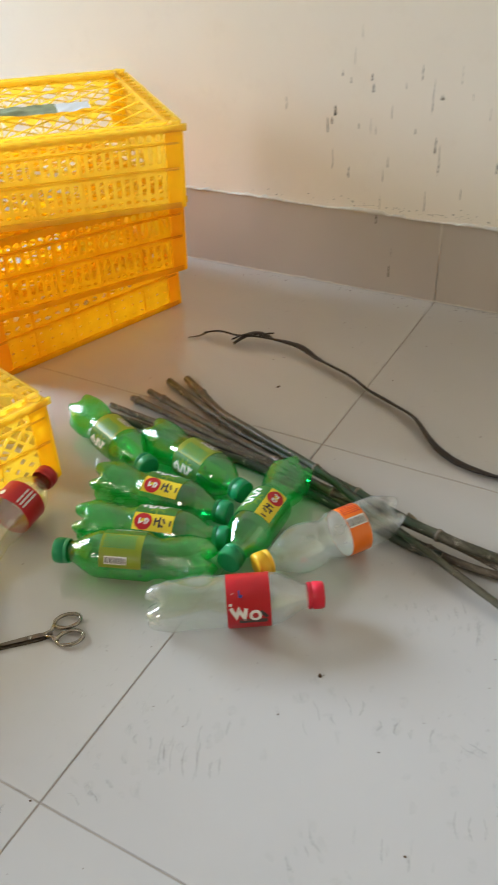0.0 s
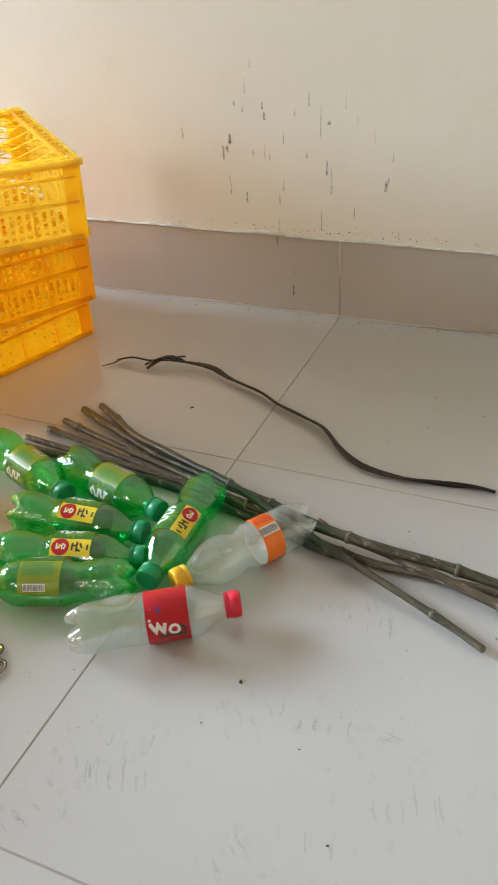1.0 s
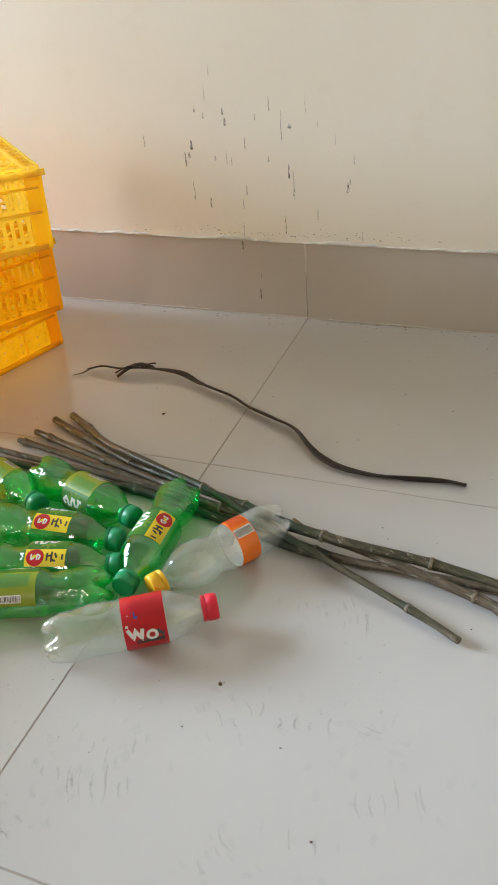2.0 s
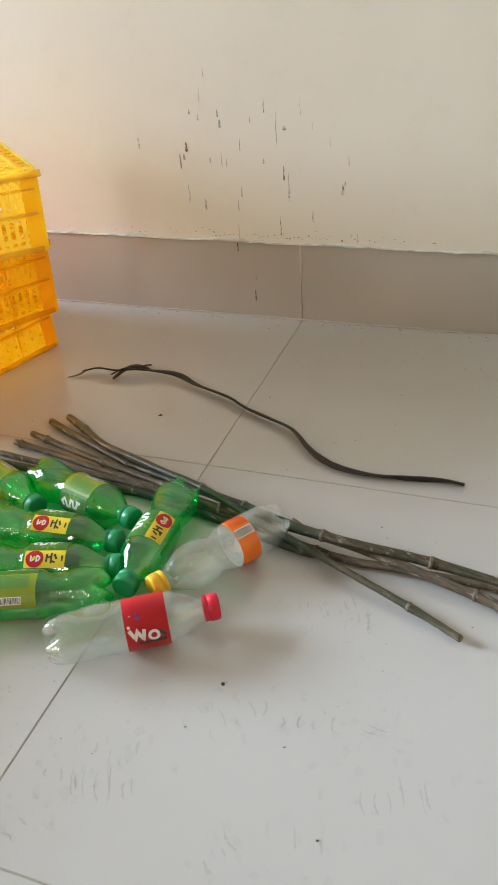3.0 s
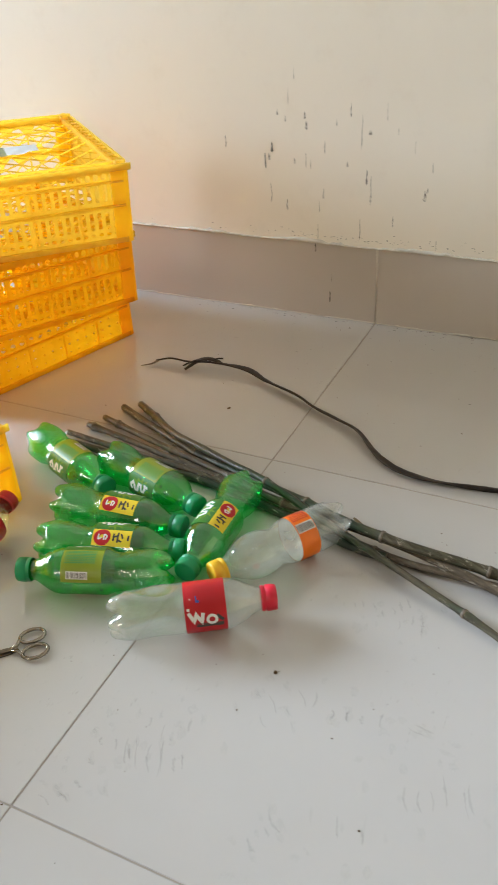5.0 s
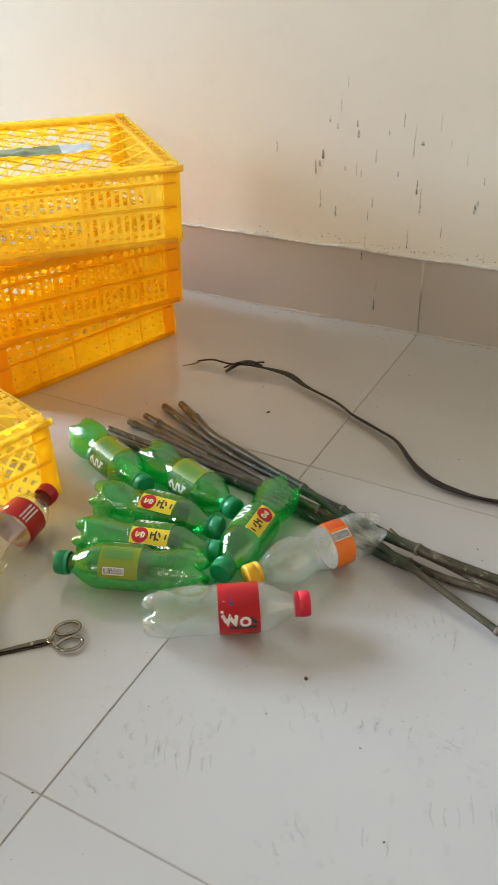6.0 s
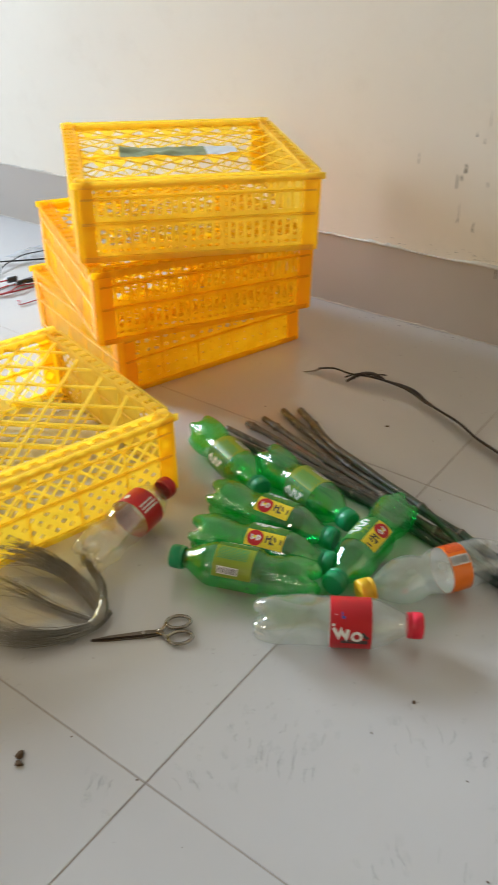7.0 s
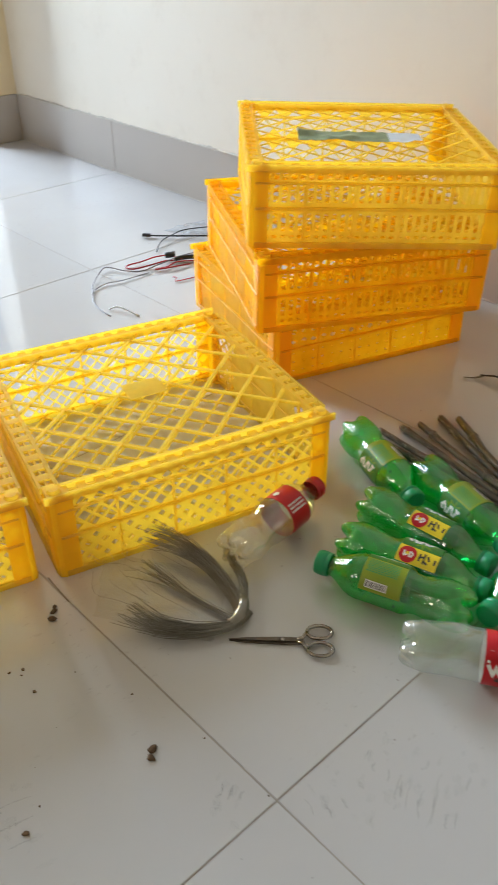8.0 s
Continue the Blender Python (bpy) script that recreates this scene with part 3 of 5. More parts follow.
def make_crate(x, y, z, rx, ry, turn, material, label, slots, stack, open_sides=True):
    c = thing("plastic_crate", label, "crate", stack, m=pose(x, y, z, rx, ry, turn))
    bm = bmesh.new()
    crate_rim(bm)
    part("rim", bm, material, c)
    a, b = CW / 2 - 0.022, CD / 2 - 0.022
    pitch, wide, thin = (0.048, 0.0020, 0.0018) if slots else (0.076, 0.0034, 0.0042)
    for p, q in diagonals(-a, a, -b, b, pitch):
        bm = bmesh.new()
        z = CH - (0.0060 if q[1] > p[1] else 0.0064)
        bar(bm, (p[0], p[1], z), (q[0], q[1], z), wide, thin, (0, 0, 1))
        part("lattice_bar", bm, material, c)
    bm = bmesh.new()
    for p, q in diagonals(-a - 0.015, a + 0.015, -b - 0.015, b + 0.015, 0.044):
        z = 0.0060 if q[1] > p[1] else 0.0056
        bar(bm, (p[0], p[1], z), (q[0], q[1], z), 0.0034, 0.0034, (0, 0, 1))
    tagged(part("base_lattice", bm, material, c), kind="stuff")
    for k, (length, dist, mid) in enumerate(((CW, CD, False), (CD, CW, True), (CW, CD, False), (CD, CW, True))):
        bm = bmesh.new()
        if k == 2:
            lattice_wall(bm, length, mid, 0.84) if open_sides else lattice_wall(bm, length, mid, 0.90, cell=0.0175, nz=6)
        elif open_sides:
            lattice_wall(bm, length, mid)
        else:
            crate_wall(bm, length, mid, slots)
        ob = part("side_wall", bm, material, c)
        crate_ribs(ob, length, material)
        ob.matrix_local = pose(0, 0, 0, 0, 0, 90 * k) @ pose(0, -dist / 2 + 0.007, 0)
    for k, (sx, sy) in enumerate(((-1, -1), (1, -1), (1, 1), (-1, 1))):
        bm = bmesh.new()
        crate_post(bm)
        ob = part("corner_post", bm, THICKER[material.name], c)
        ob.matrix_local = pose(sx * (CW / 2 - 0.003), sy * (CD / 2 - 0.003), 0, 0, 0, 90 * k)
    return c


make_crate(-0.9134, 1.1677, 0.000, 0, 0, 71.7, M_SHADEDYELLOW, "yellow plastic crate, tinted amber for shade, at the bottom of the stack", False, "stacked crates", False)
make_crate(-0.8532, 1.1280, 0.1250, 2.0, 1.0, 61.66, M_AMBER, "orange yellow plastic crate in the middle of the stack", True, "stacked crates", False)
make_crate(-0.8327, 1.1482, 0.2496, 1.8, 1.9, 49.74, M_YELLOW, "yellow plastic lattice crate on top of the stack", True, "stacked crates", False)
near_crate = make_crate(-0.7697, 0.6382, 0.000, 0, 0, 74.84, M_YELLOW, "yellow plastic lattice crate standing on the floor", False, "crates on the floor")
bm = bmesh.new()
box(bm, (-0.028, -0.022, CH - 0.0042), (0.028, 0.022, CH - 0.0030), 0.0004)
part("name_plate", bm, M_YELLOW, near_crate, "blank moulded yellow plate")
make_crate(-0.8895, 0.246, 0.000, 0, 0, 74.84, M_YELLOW, "yellow plastic lattice crate beside another crate", False, "crates on the floor")


# printed sheet on the top crate
def sheet_piece(bm, x0, x1, y0, y1, nx, seed):
    grid = []
    for i in range(nx + 1):
        x = x0 + (x1 - x0) * i / nx
        row = []
        for j in range(9):
            y = y0 + (y1 - y0) * j / 8
            z = 0.0015 + 0.009 * max(0, noise.noise((x * 26, y * 30, seed))) + 0.003 * max(0, noise.noise((x * 80, y * 60, seed))) + 0.006 * (abs(y - y0) / abs(y1 - y0)) * max(0, noise.noise((x * 12, 3, seed)))
            row.append(bm.verts.new((x, y + 0.006 * noise.noise((x * 20, 1, seed)), z)))
        grid.append(row)
    for a, b in zip(grid, grid[1:]):
        for j in range(8):
            bm.faces.new((a[j], b[j], b[j + 1], a[j + 1]))


sheet = thing("printed_sheet", "green and white printed plastic sheet lying on a crate", "sheet", m=pose(-0.800, 1.105, 0.3755, 1.8, 1.9, 47))
bm = bmesh.new()
sheet_piece(bm, -0.095, 0.048, -0.026, 0.026, 24, 1.0)
part("green_print", bm, M_LEAFPRINT, sheet, smooth=True)
bm = bmesh.new()
sheet_piece(bm, 0.048, 0.100, -0.026, 0.026, 10, 1.0)
part("white_print", bm, M_SHEET, sheet, smooth=True)


# ---- bottles ----
PETAL = 0.40
SPORT = [(0.004, 0.010), (0.0, 0.017), (0.0015, 0.022), (0.006, 0.0262), (0.013, 0.0284), (0.026, 0.0290), (0.040, 0.0284), (0.052, 0.0252), (0.062, 0.0232),
         (0.070, 0.0240), (0.076, 0.0272), (0.0795, 0.0280), (0.105, 0.0280), (0.129, 0.0280), (0.134, 0.0283), (0.142, 0.0268), (0.150, 0.0232), (0.158, 0.0182),
         (0.164, 0.0142), (0.169, 0.0122), (0.176, 0.0118)]
WAISTED = [(0.004, 0.010), (0.0, 0.017), (0.0015, 0.0215), (0.006, 0.0252), (0.014, 0.0274), (0.030, 0.0282), (0.048, 0.0282), (0.083, 0.0282), (0.088, 0.0276),
           (0.094, 0.0244), (0.100, 0.0226), (0.106, 0.0236), (0.114, 0.0270), (0.124, 0.0284), (0.134, 0.0280), (0.144, 0.0256), (0.152, 0.0218), (0.160, 0.0172),
           (0.166, 0.0138), (0.170, 0.0124), (0.176, 0.0120)]
STRAIGHT = [(0.004, 0.010), (0.0, 0.017), (0.0015, 0.0215), (0.006, 0.0250), (0.014, 0.0272), (0.030, 0.0280), (0.055, 0.0274), (0.074, 0.0276), (0.083, 0.0282),
            (0.105, 0.0282), (0.134, 0.0282), (0.140, 0.0272), (0.148, 0.0242), (0.156, 0.0200), (0.163, 0.0160), (0.168, 0.0132), (0.176, 0.0122)]


def finer(profile, step=0.0035):
    out = []
    for (x0, r0), (x1, r1) in zip(profile, profile[1:]):
        n = max(1, int(abs(x1 - x0) / step))
        out += [(x0 + (x1 - x0) * k / n, r0 + (r1 - r0) * k / n) for k in range(n)]
    return out + [profile[-1]]


def bottle_body(profile, seed, squash=0.0, ribs=0.0):
    def shape(x, a):
        lobe = max(0.0, 1 - x / 0.022)
        s = 1 - PETAL * lobe * (0.5 - 0.5 * math.cos(5 * a))
        s *= 1 + squash * noise.noise((x * 26, math.cos(a) * 1.3 + seed, math.sin(a) * 1.3)) * min(1, x / 0.02) * max(0.0, min(1, (0.086 - x) / 0.02))
        if ribs and 0.014 < x < 0.076:
            s *= 1 + ribs * math.sin((x - 0.014) / 0.062 * math.pi * 5) * math.sin(math.pi * (x - 0.014) / 0.062)
        return s
    bm = bmesh.new()
    lathe(bm, finer(profile), 60, shape, axial=lambda x, a: 0.0105 * max(0.0, 1 - x / 0.018) * (0.5 - 0.5 * math.cos(5 * a)) ** 1.4)
    return bm


def bottle_cap(bm, x0=0.1725, long=0.0178, r=0.0148):
    def knurl(x, a):
        return 1 + (0.018 * math.cos(36 * a) if x0 + 0.005 < x < x0 + long - 0.002 else 0)
    prof = [(x0, r * 0.97), (x0 + 0.0035, r), (x0 + 0.0042, r * 0.93), (x0 + 0.0052, r * 0.93), (x0 + 0.006, r), (x0 + 0.012, r * 0.995), (x0 + long - 0.002, r * 0.985),
            (x0 + long - 0.0004, r * 0.93), (x0 + long, r * 0.84), (x0 + long - 0.0004, r * 0.5), (x0 + long - 0.0004, 0.0005)]
    lathe(bm, prof, 72, knurl, close=(False, True))


def bottle_pose(cap, base, roll=0.0, stretch=1.0):
    """Stands a bottle's own x axis on the line from base to cap, keeping the cap's place."""
    c, b = Vector(cap), Vector(base)
    x = (c - b).normalized()
    y = Vector((0, 0, 1)).cross(x).normalized()
    z = x.cross(y)
    m = Matrix((x, y, z)).transposed().to_4x4()
    return Matrix.Translation(c - x * 0.1905 * stretch) @ m @ Matrix.Rotation(radians(roll), 4, "X")


def text_bars(parent, x0, x1, a0, a1, r, rows, material, seed, name="small_print"):
    """Unreadable small print as rows of short bars."""
    rng = random.Random(seed)
    bm = bmesh.new()
    for i in range(rows):
        a = a0 + (a1 - a0) * (i + 0.5) / rows
        x = x0
        while x < x1 - 0.001:
            w = rng.uniform(0.0012, 0.0045)
            wrap_stroke(bm, (x, a), (min(x + w, x1), a), abs(a1 - a0) * r / rows * 0.5, r, 1)
            x += w + 0.0009
    return part(name, bm, material, parent)


def barcode(parent, x0, x1, a0, a1, r, seed):
    bm = bmesh.new()
    wrap_patch(bm, x0, x1, a0, a1, r)
    code = part("barcode", bm, M_WHITE, parent)
    rng = random.Random(seed)
    bm = bmesh.new()
    x = x0 + 0.001
    while x < x1 - 0.0012:
        w = rng.choice((0.0003, 0.0005, 0.0008))
        wrap_patch(bm, x, x + w, a0 + (a1 - a0) * 0.12, a1 - (a1 - a0) * 0.12, r + 0.0001, 4)
        x += w + rng.choice((0.0004, 0.0006))
    part("barcode_lines", bm, M_INK, code)
    return code


def green_bottle(cap, base, roll, label, seed, flip=1):
    ob = thing("green_bottle", label, "bottle", "green bottles in the heap", m=bottle_pose(cap, base, roll))
    part("body", bottle_body(SPORT, seed, 0.05), M_GREEN, ob, smooth=True)
    bm = bmesh.new()
    bottle_cap(bm)
    part("cap", bm, M_GREENCAP, ob, "dark green screw cap", smooth=True)
    R = 0.0284
    f = flip
    # dark green brand fields with a lime burst and a white mark
    for a0 in (-1.05, 3.70):
        bm = bmesh.new()
        wrap_patch(bm, 0.0795, 0.1285, f * a0, f * (a0 + 1.13), R, 12)
        field = part("brand_label", bm, M_LEAFGREEN, ob, "dark green printed label")
        c = a0 + 0.58
        bm = bmesh.new()
        hub = bm.verts.new((0.103, (R + 0.0003) * math.sin(-f * c), (R + 0.0003) * math.cos(-f * c)))
        rings = []
        for share in (0.3, 0.6, 0.8, 1.0):
            ring = []
            for k in range(26):
                q = 2 * math.pi * k / 26
                reach = share * ((0.0155 + 0.0025 * math.sin(k * 2.3)) if k % 2 == 0 else 0.0095)
                t = -f * (c + reach * math.sin(q) / R)
                ring.append(bm.verts.new((0.103 + 1.3 * reach * math.cos(q), (R + 0.00022) * math.sin(t), (R + 0.00022) * math.cos(t))))
            rings.append(ring)
        for k in range(26):
            n = (k + 1) % 26
            bm.faces.new((hub, rings[0][k], rings[0][n]))
            for p, q in zip(rings, rings[1:]):
                bm.faces.new((p[k], q[k], q[n], p[n]))
        part("lime_burst", bm, M_LIME, field)
        zig = [(0.0885, c + 0.20), (0.0855, c + 0.00), (0.0895, c - 0.16), (0.0930, c - 0.02), (0.0945, c + 0.20), (0.0990, c + 0.17), (0.1010, c - 0.18), (0.1050, c - 0.16), (0.1065, c + 0.12),
               (0.1105, c + 0.12), (0.1135, c - 0.08), (0.1125, c - 0.20), (0.1185, c - 0.18)]
        for wide, lift, material, name in ((0.0060, 0.00032, M_GREENCAP, "dark_outline"), (0.0036, 0.0005, M_WHITE, "white_mark")):
            bm = bmesh.new()
            wrap_ribbon(bm, zig, wide, R + lift, f)
            part(name, bm, material, field)
    # yellow panel with a red disc
    bm = bmesh.new()
    wrap_patch(bm, 0.0795, 0.1285, f * 0.10, f * 0.88, R + 0.00008, 10)
    panel = part("price_panel", bm, M_LABELYELLOW, ob, "yellow panel with a red disc")
    bm = bmesh.new()
    wrap_disc(bm, 0.0920, f * 0.49, 0.0108, R + 0.0003)
    part("red_disc", bm, M_RED, panel)
    bm = bmesh.new()
    for p, q in (((0.0875, 0.36), (0.0875, 0.60)), ((0.0875, 0.60), (0.0915, 0.52)), ((0.0945, 0.36), (0.0945, 0.62)), ((0.0945, 0.36), (0.0985, 0.44)), ((0.0985, 0.44), (0.0965, 0.60))):
        wrap_stroke(bm, (p[0], f * p[1]), (q[0], f * q[1]), 0.0018, R + 0.0005, 4)
    part("disc_mark", bm, M_WHITE, panel)
    bm = bmesh.new()
    for p, q in (((0.1065, 0.30), (0.1065, 0.64)), ((0.1065, 0.46), (0.1120, 0.40)), ((0.1120, 0.24), (0.1120, 0.70)), ((0.1120, 0.58), (0.1170, 0.66)), ((0.1155, 0.30), (0.1185, 0.52)), ((0.1250, 0.36), (0.1250, 0.60))):
        wrap_stroke(bm, (p[0], f * p[1]), (q[0], f * q[1]), 0.0023, R + 0.0003, 4)
    part("panel_mark", bm, M_INK, panel)
    # olive panel of small print
    bm = bmesh.new()
    wrap_patch(bm, 0.0795, 0.1285, f * 2.15, f * 3.68, R, 12)
    info = part("info_panel", bm, M_OLIVE, ob, "olive panel of small print")
    text_bars(info, 0.088, 0.125, f * 2.95, f * 3.60, R + 0.00025, 8, M_GREENCAP, seed)
    barcode(info, 0.096, 0.122, f * 2.30, f * 2.62, R + 0.0003, seed)
    return ob


def sleeve_bottle(name, cap, base, roll, label, body, cap_mat, cap_label, sleeve, seed, profile=STRAIGHT, squash=0.15, x0=0.086, x1=0.132, stretch=1.0, backing=True):
    ob = thing(name, label, "bottle", m=bottle_pose(cap, base, roll, stretch) @ Matrix.Diagonal((stretch, 1, 1, 1)))
    part("body", bottle_body(profile, seed, squash), body, ob, smooth=True)
    bm = bmesh.new()
    bottle_cap(bm)
    part("cap", bm, cap_mat, ob, cap_label, smooth=True)
    bm = bmesh.new()
    lathe(bm, [(x0, 0.0286), (x0 + 0.0004, 0.0287), (x1 - 0.0004, 0.0287), (x1, 0.0286)], 40)
    film = part("label_sleeve", bm, sleeve, ob, smooth=True)
    if backing:
        bm = bmesh.new()
        lathe(bm, [(x0 + 0.0002, 0.0278), (x1 - 0.0002, 0.0278)], 40)
        part("label_backing", bm, M_WHITE, film, "white back of the label", smooth=True)
    return ob, film


R = 0.0289
red_bottle, film = sleeve_bottle("clear_bottle", (-0.117, 0.705, 0.0285), (-0.277, 0.605, 0.0285), 0, "clear plastic bottle with red label and red cap on the floor",
                                 M_CLEAR, M_REDCAP, "red screw cap", M_RED, 11)
bm = bmesh.new()
wrap_ribbon(bm, [(0.0900, 1.02), (0.0955, 1.38), (0.0985, 1.12), (0.1040, 1.44), (0.1060, 1.06)], 0.0040, R)
ring = [(0.1155 + 0.0050 * math.cos(q), 1.36 + 0.17 * math.sin(q)) for q in [2 * math.pi * k / 12 for k in range(13)]]
wrap_ribbon(bm, ring, 0.0032, R + 0.00015)
part("white_mark", bm, M_WHITE, film)
bm = bmesh.new()
wrap_stroke(bm, (0.098, 1.60), (0.128, 1.62), 0.0055, R - 0.0001, 8)
wrap_stroke(bm, (0.121, 1.20), (0.128, 1.45), 0.0040, R - 0.0001, 8)
part("dark_mark", bm, M_INK, film)
bm = bmesh.new()
wrap_stroke(bm, (0.0995, 0.40), (0.0995, 0.66), 0.0016, R, 4)
wrap_disc(bm, 0.1015, 0.62, 0.0016, R, 10)
part("blue_mark", bm, M_BLUE, film)
bm = bmesh.new()
wrap_patch(bm, 0.0885, 0.0915, 0.86, 0.96, R, 3)
wrap_patch(bm, 0.0915, 0.0935, 0.50, 0.52, R, 3)
part("white_square", bm, M_WHITE, film)
text_bars(film, 0.096, 0.122, -0.1, 0.30, R, 5, M_DARKREDCAP, 5)

orange_bottle, film = sleeve_bottle("clear_bottle", (-0.203, 0.709, 0.0285), (-0.104, 0.854, 0.0290), 0, "fogged clear plastic bottle with orange label and yellow cap",
                                    M_FOGGED, M_YELLOWCAP, "yellow screw cap", M_ORANGE, 23, WAISTED, 0.03, 0.053, 0.079)
barcode(film, 0.054, 0.078, -0.72, -0.30, R, 4)
text_bars(film, 0.055, 0.077, -0.15, 0.75, R, 8, M_RED, 6)
bm = bmesh.new()
wrap_disc(bm, 0.066, 1.15, 0.006, R, squash=0.7)
part("white_mark", bm, M_WHITE, film)

side_bottle, film = sleeve_bottle("clear_bottle", (-0.522, 0.735, 0.036), (-0.508, 0.572, 0.0290), 0, "crumpled clear plastic bottle with red label beside a crate",
                                  M_CREASED, M_DARKREDCAP, "dark red screw cap", M_RED, 37, SPORT, 0.26, 0.098, 0.134, 0.92, False)
bm = bmesh.new()
wrap_disc(bm, 0.108, -0.3, 0.005, R + 0.0008, squash=0.8)
part("white_mark", bm, M_WHITE, film)
text_bars(film, 0.102, 0.130, 0.5, 1.0, R + 0.0006, 3, M_WHITE, 9)

GREEN_LABEL = "empty green plastic bottle with yellow and red label on floor"
OLIVE_LABEL = "empty green plastic bottle showing its olive small-print panel"
green_bottle((-0.252, 0.735, 0.0285), (-0.440, 0.683, 0.0285), 0, GREEN_LABEL, 1)
green_bottle((-0.274, 0.775, 0.0285), (-0.470, 0.760, 0.0285), -4, GREEN_LABEL, 2)
green_bottle((-0.234, 0.700, 0.0285), (-0.240, 0.876, 0.0285), -2, "empty green plastic bottle with its label panel up", 3, -1)
green_bottle((-0.426, 0.631, 0.0285), (-0.250, 0.694, 0.0285), 160, OLIVE_LABEL, 4)
green_bottle((-0.275, 0.816, 0.0300), (-0.447, 0.871, 0.0300), 190, OLIVE_LABEL, 5)
green_bottle((-0.414, 0.809, 0.0285), (-0.575, 0.877, 0.0285), 190, OLIVE_LABEL, 6)


# ---- bamboo sticks ----
def bamboo(points, r0, r1, joints, material, label, seed):
    """Slim cane along the points with swollen joints at the given shares of its length."""
    ob = thing("bamboo_stick", label, "bamboo stick", "bundle of bamboo sticks")
    path = smooth_path(points, 0.004)
    n = len(path)
    for i, p in enumerate(path):
        p.x, p.y = p.x + 0.0012 * noise.noise((i * 0.03, seed, 3)), p.y + 0.0018 * noise.noise((i * 0.03, seed, 8))
    r0, r1 = r0 * 0.84, r1 * 0.86

    def rad(t):
        r = r0 + (r1 - r0) * t
        for j in joints:
            d = abs(t - j) * n
            r += 0.0011 * math.exp(-(d / 2.2) ** 2)
        return r * (1 + 0.10 * noise.noise((t * 9, seed, 0)) + 0.05 * noise.noise((t * 40, seed, 2)))
    bm = bmesh.new()
    tube(bm, path, rad, 12)
    part("stalk", bm, material, ob, smooth=True)
    for j in joints:
        i = min(n - 2, max(1, int(j * (n - 1))))
        d = (path[i + 1] - path[i - 1]).normalized()
        bm = bmesh.new()
        seg = [path[i] + d * s for s in (-0.0024, -0.0014, -0.0002, 0.0010, 0.0020)]
        rr = [rad(j) * k for k in (0.97, 1.14, 1.02, 1.16, 0.96)]
        tube(bm, seg, lambda t: rr[min(4, int(round(t * 4)))], 12)
        part("joint_ring", bm, M_NODE, ob, smooth=True)
    for i, d in ((0, -1), (n - 1, 1)):
        bm = bmesh.new()
        way = (path[min(i + 1, n - 1)] - path[max(i - 1, 0)]).normalized() * d
        tube(bm, [path[i] - way * 0.001, path[i] + way * 0.0006], rad(i / (n - 1)) * 0.94, 12)
        part("cut_end", bm, M_CUT, ob)
    return ob


bamboo([(-0.510, 1.047, 0.010), (-0.465, 1.018, 0.013), (-0.402, 0.974, 0.020), (-0.346, 0.951, 0.023), (-0.283, 0.926, 0.026), (-0.219, 0.901, 0.028), (-0.098, 0.850, 0.021), (0.080, 0.776, 0.009), (0.140, 0.747, 0.0065)],
       0.0068, 0.0048, (0.085, 0.46, 0.91), M_BAMBOO, "long green bamboo stick lying across the others", 1)
crossing = bamboo([(-0.534, 1.032, 0.008), (-0.486, 1.010, 0.008), (-0.380, 0.963, 0.009), (-0.340, 0.947, 0.010), (-0.153, 0.885, 0.022), (-0.026, 0.846, 0.028), (0.101, 0.845, 0.016), (0.200, 0.832, 0.010)],
       0.0068, 0.0072, (0.26, 0.53, 0.69, 0.86), M_BAMBOO, "long green and brown bamboo stick with pale joints", 2)
bamboo([(-0.544, 0.992, 0.009), (-0.391, 0.946, 0.010), (-0.278, 0.913, 0.012), (-0.189, 0.884, 0.014), (-0.005, 0.853, 0.015), (0.150, 0.810, 0.010), (0.178, 0.797, 0.008)],
       0.0060, 0.0068, (0.045, 0.21, 0.37, 0.50, 0.96), M_DRYBAMBOO, "dry brown bamboo stick with pale joints", 3)
bamboo([(-0.559, 0.967, 0.0075), (-0.396, 0.933, 0.0075), (-0.291, 0.909, 0.0075), (-0.043, 0.842, 0.0075), (0.053, 0.835, 0.0075), (0.178, 0.833, 0.0075)],
       0.0058, 0.0060, (0.02, 0.36, 0.70), M_DRYBAMBOO, "thin dry brown bamboo stick on the floor", 4)
bamboo([(-0.560, 0.912, 0.008), (-0.479, 0.909, 0.008), (-0.385, 0.899, 0.008), (-0.289, 0.892, 0.008), (-0.080, 0.842, 0.008), (-0.028, 0.836, 0.008)],
       0.0072, 0.0070, (0.2, 0.62), M_DARKBAMBOO, "dark green bamboo stick under the others", 5)
bamboo([(-0.578, 0.937, 0.007), (-0.497, 0.929, 0.007), (-0.383, 0.916, 0.009), (-0.230, 0.895, 0.009)],
       0.0056, 0.0056, (0.3,), M_DRYBAMBOO, "short thin brown bamboo stick", 6)
# torn twig base on one stick
bm = bmesh.new()
tube(bm, smooth_path([(-0.066, 0.857, 0.027), (-0.073, 0.860, 0.0315), (-0.080, 0.863, 0.0345)], 0.002), lambda t: 0.0048 * (1 - 0.65 * t), 7, 0.6)
part("twig_stub", bm, M_CUT, crossing, "pale torn twig stub", smooth=True)

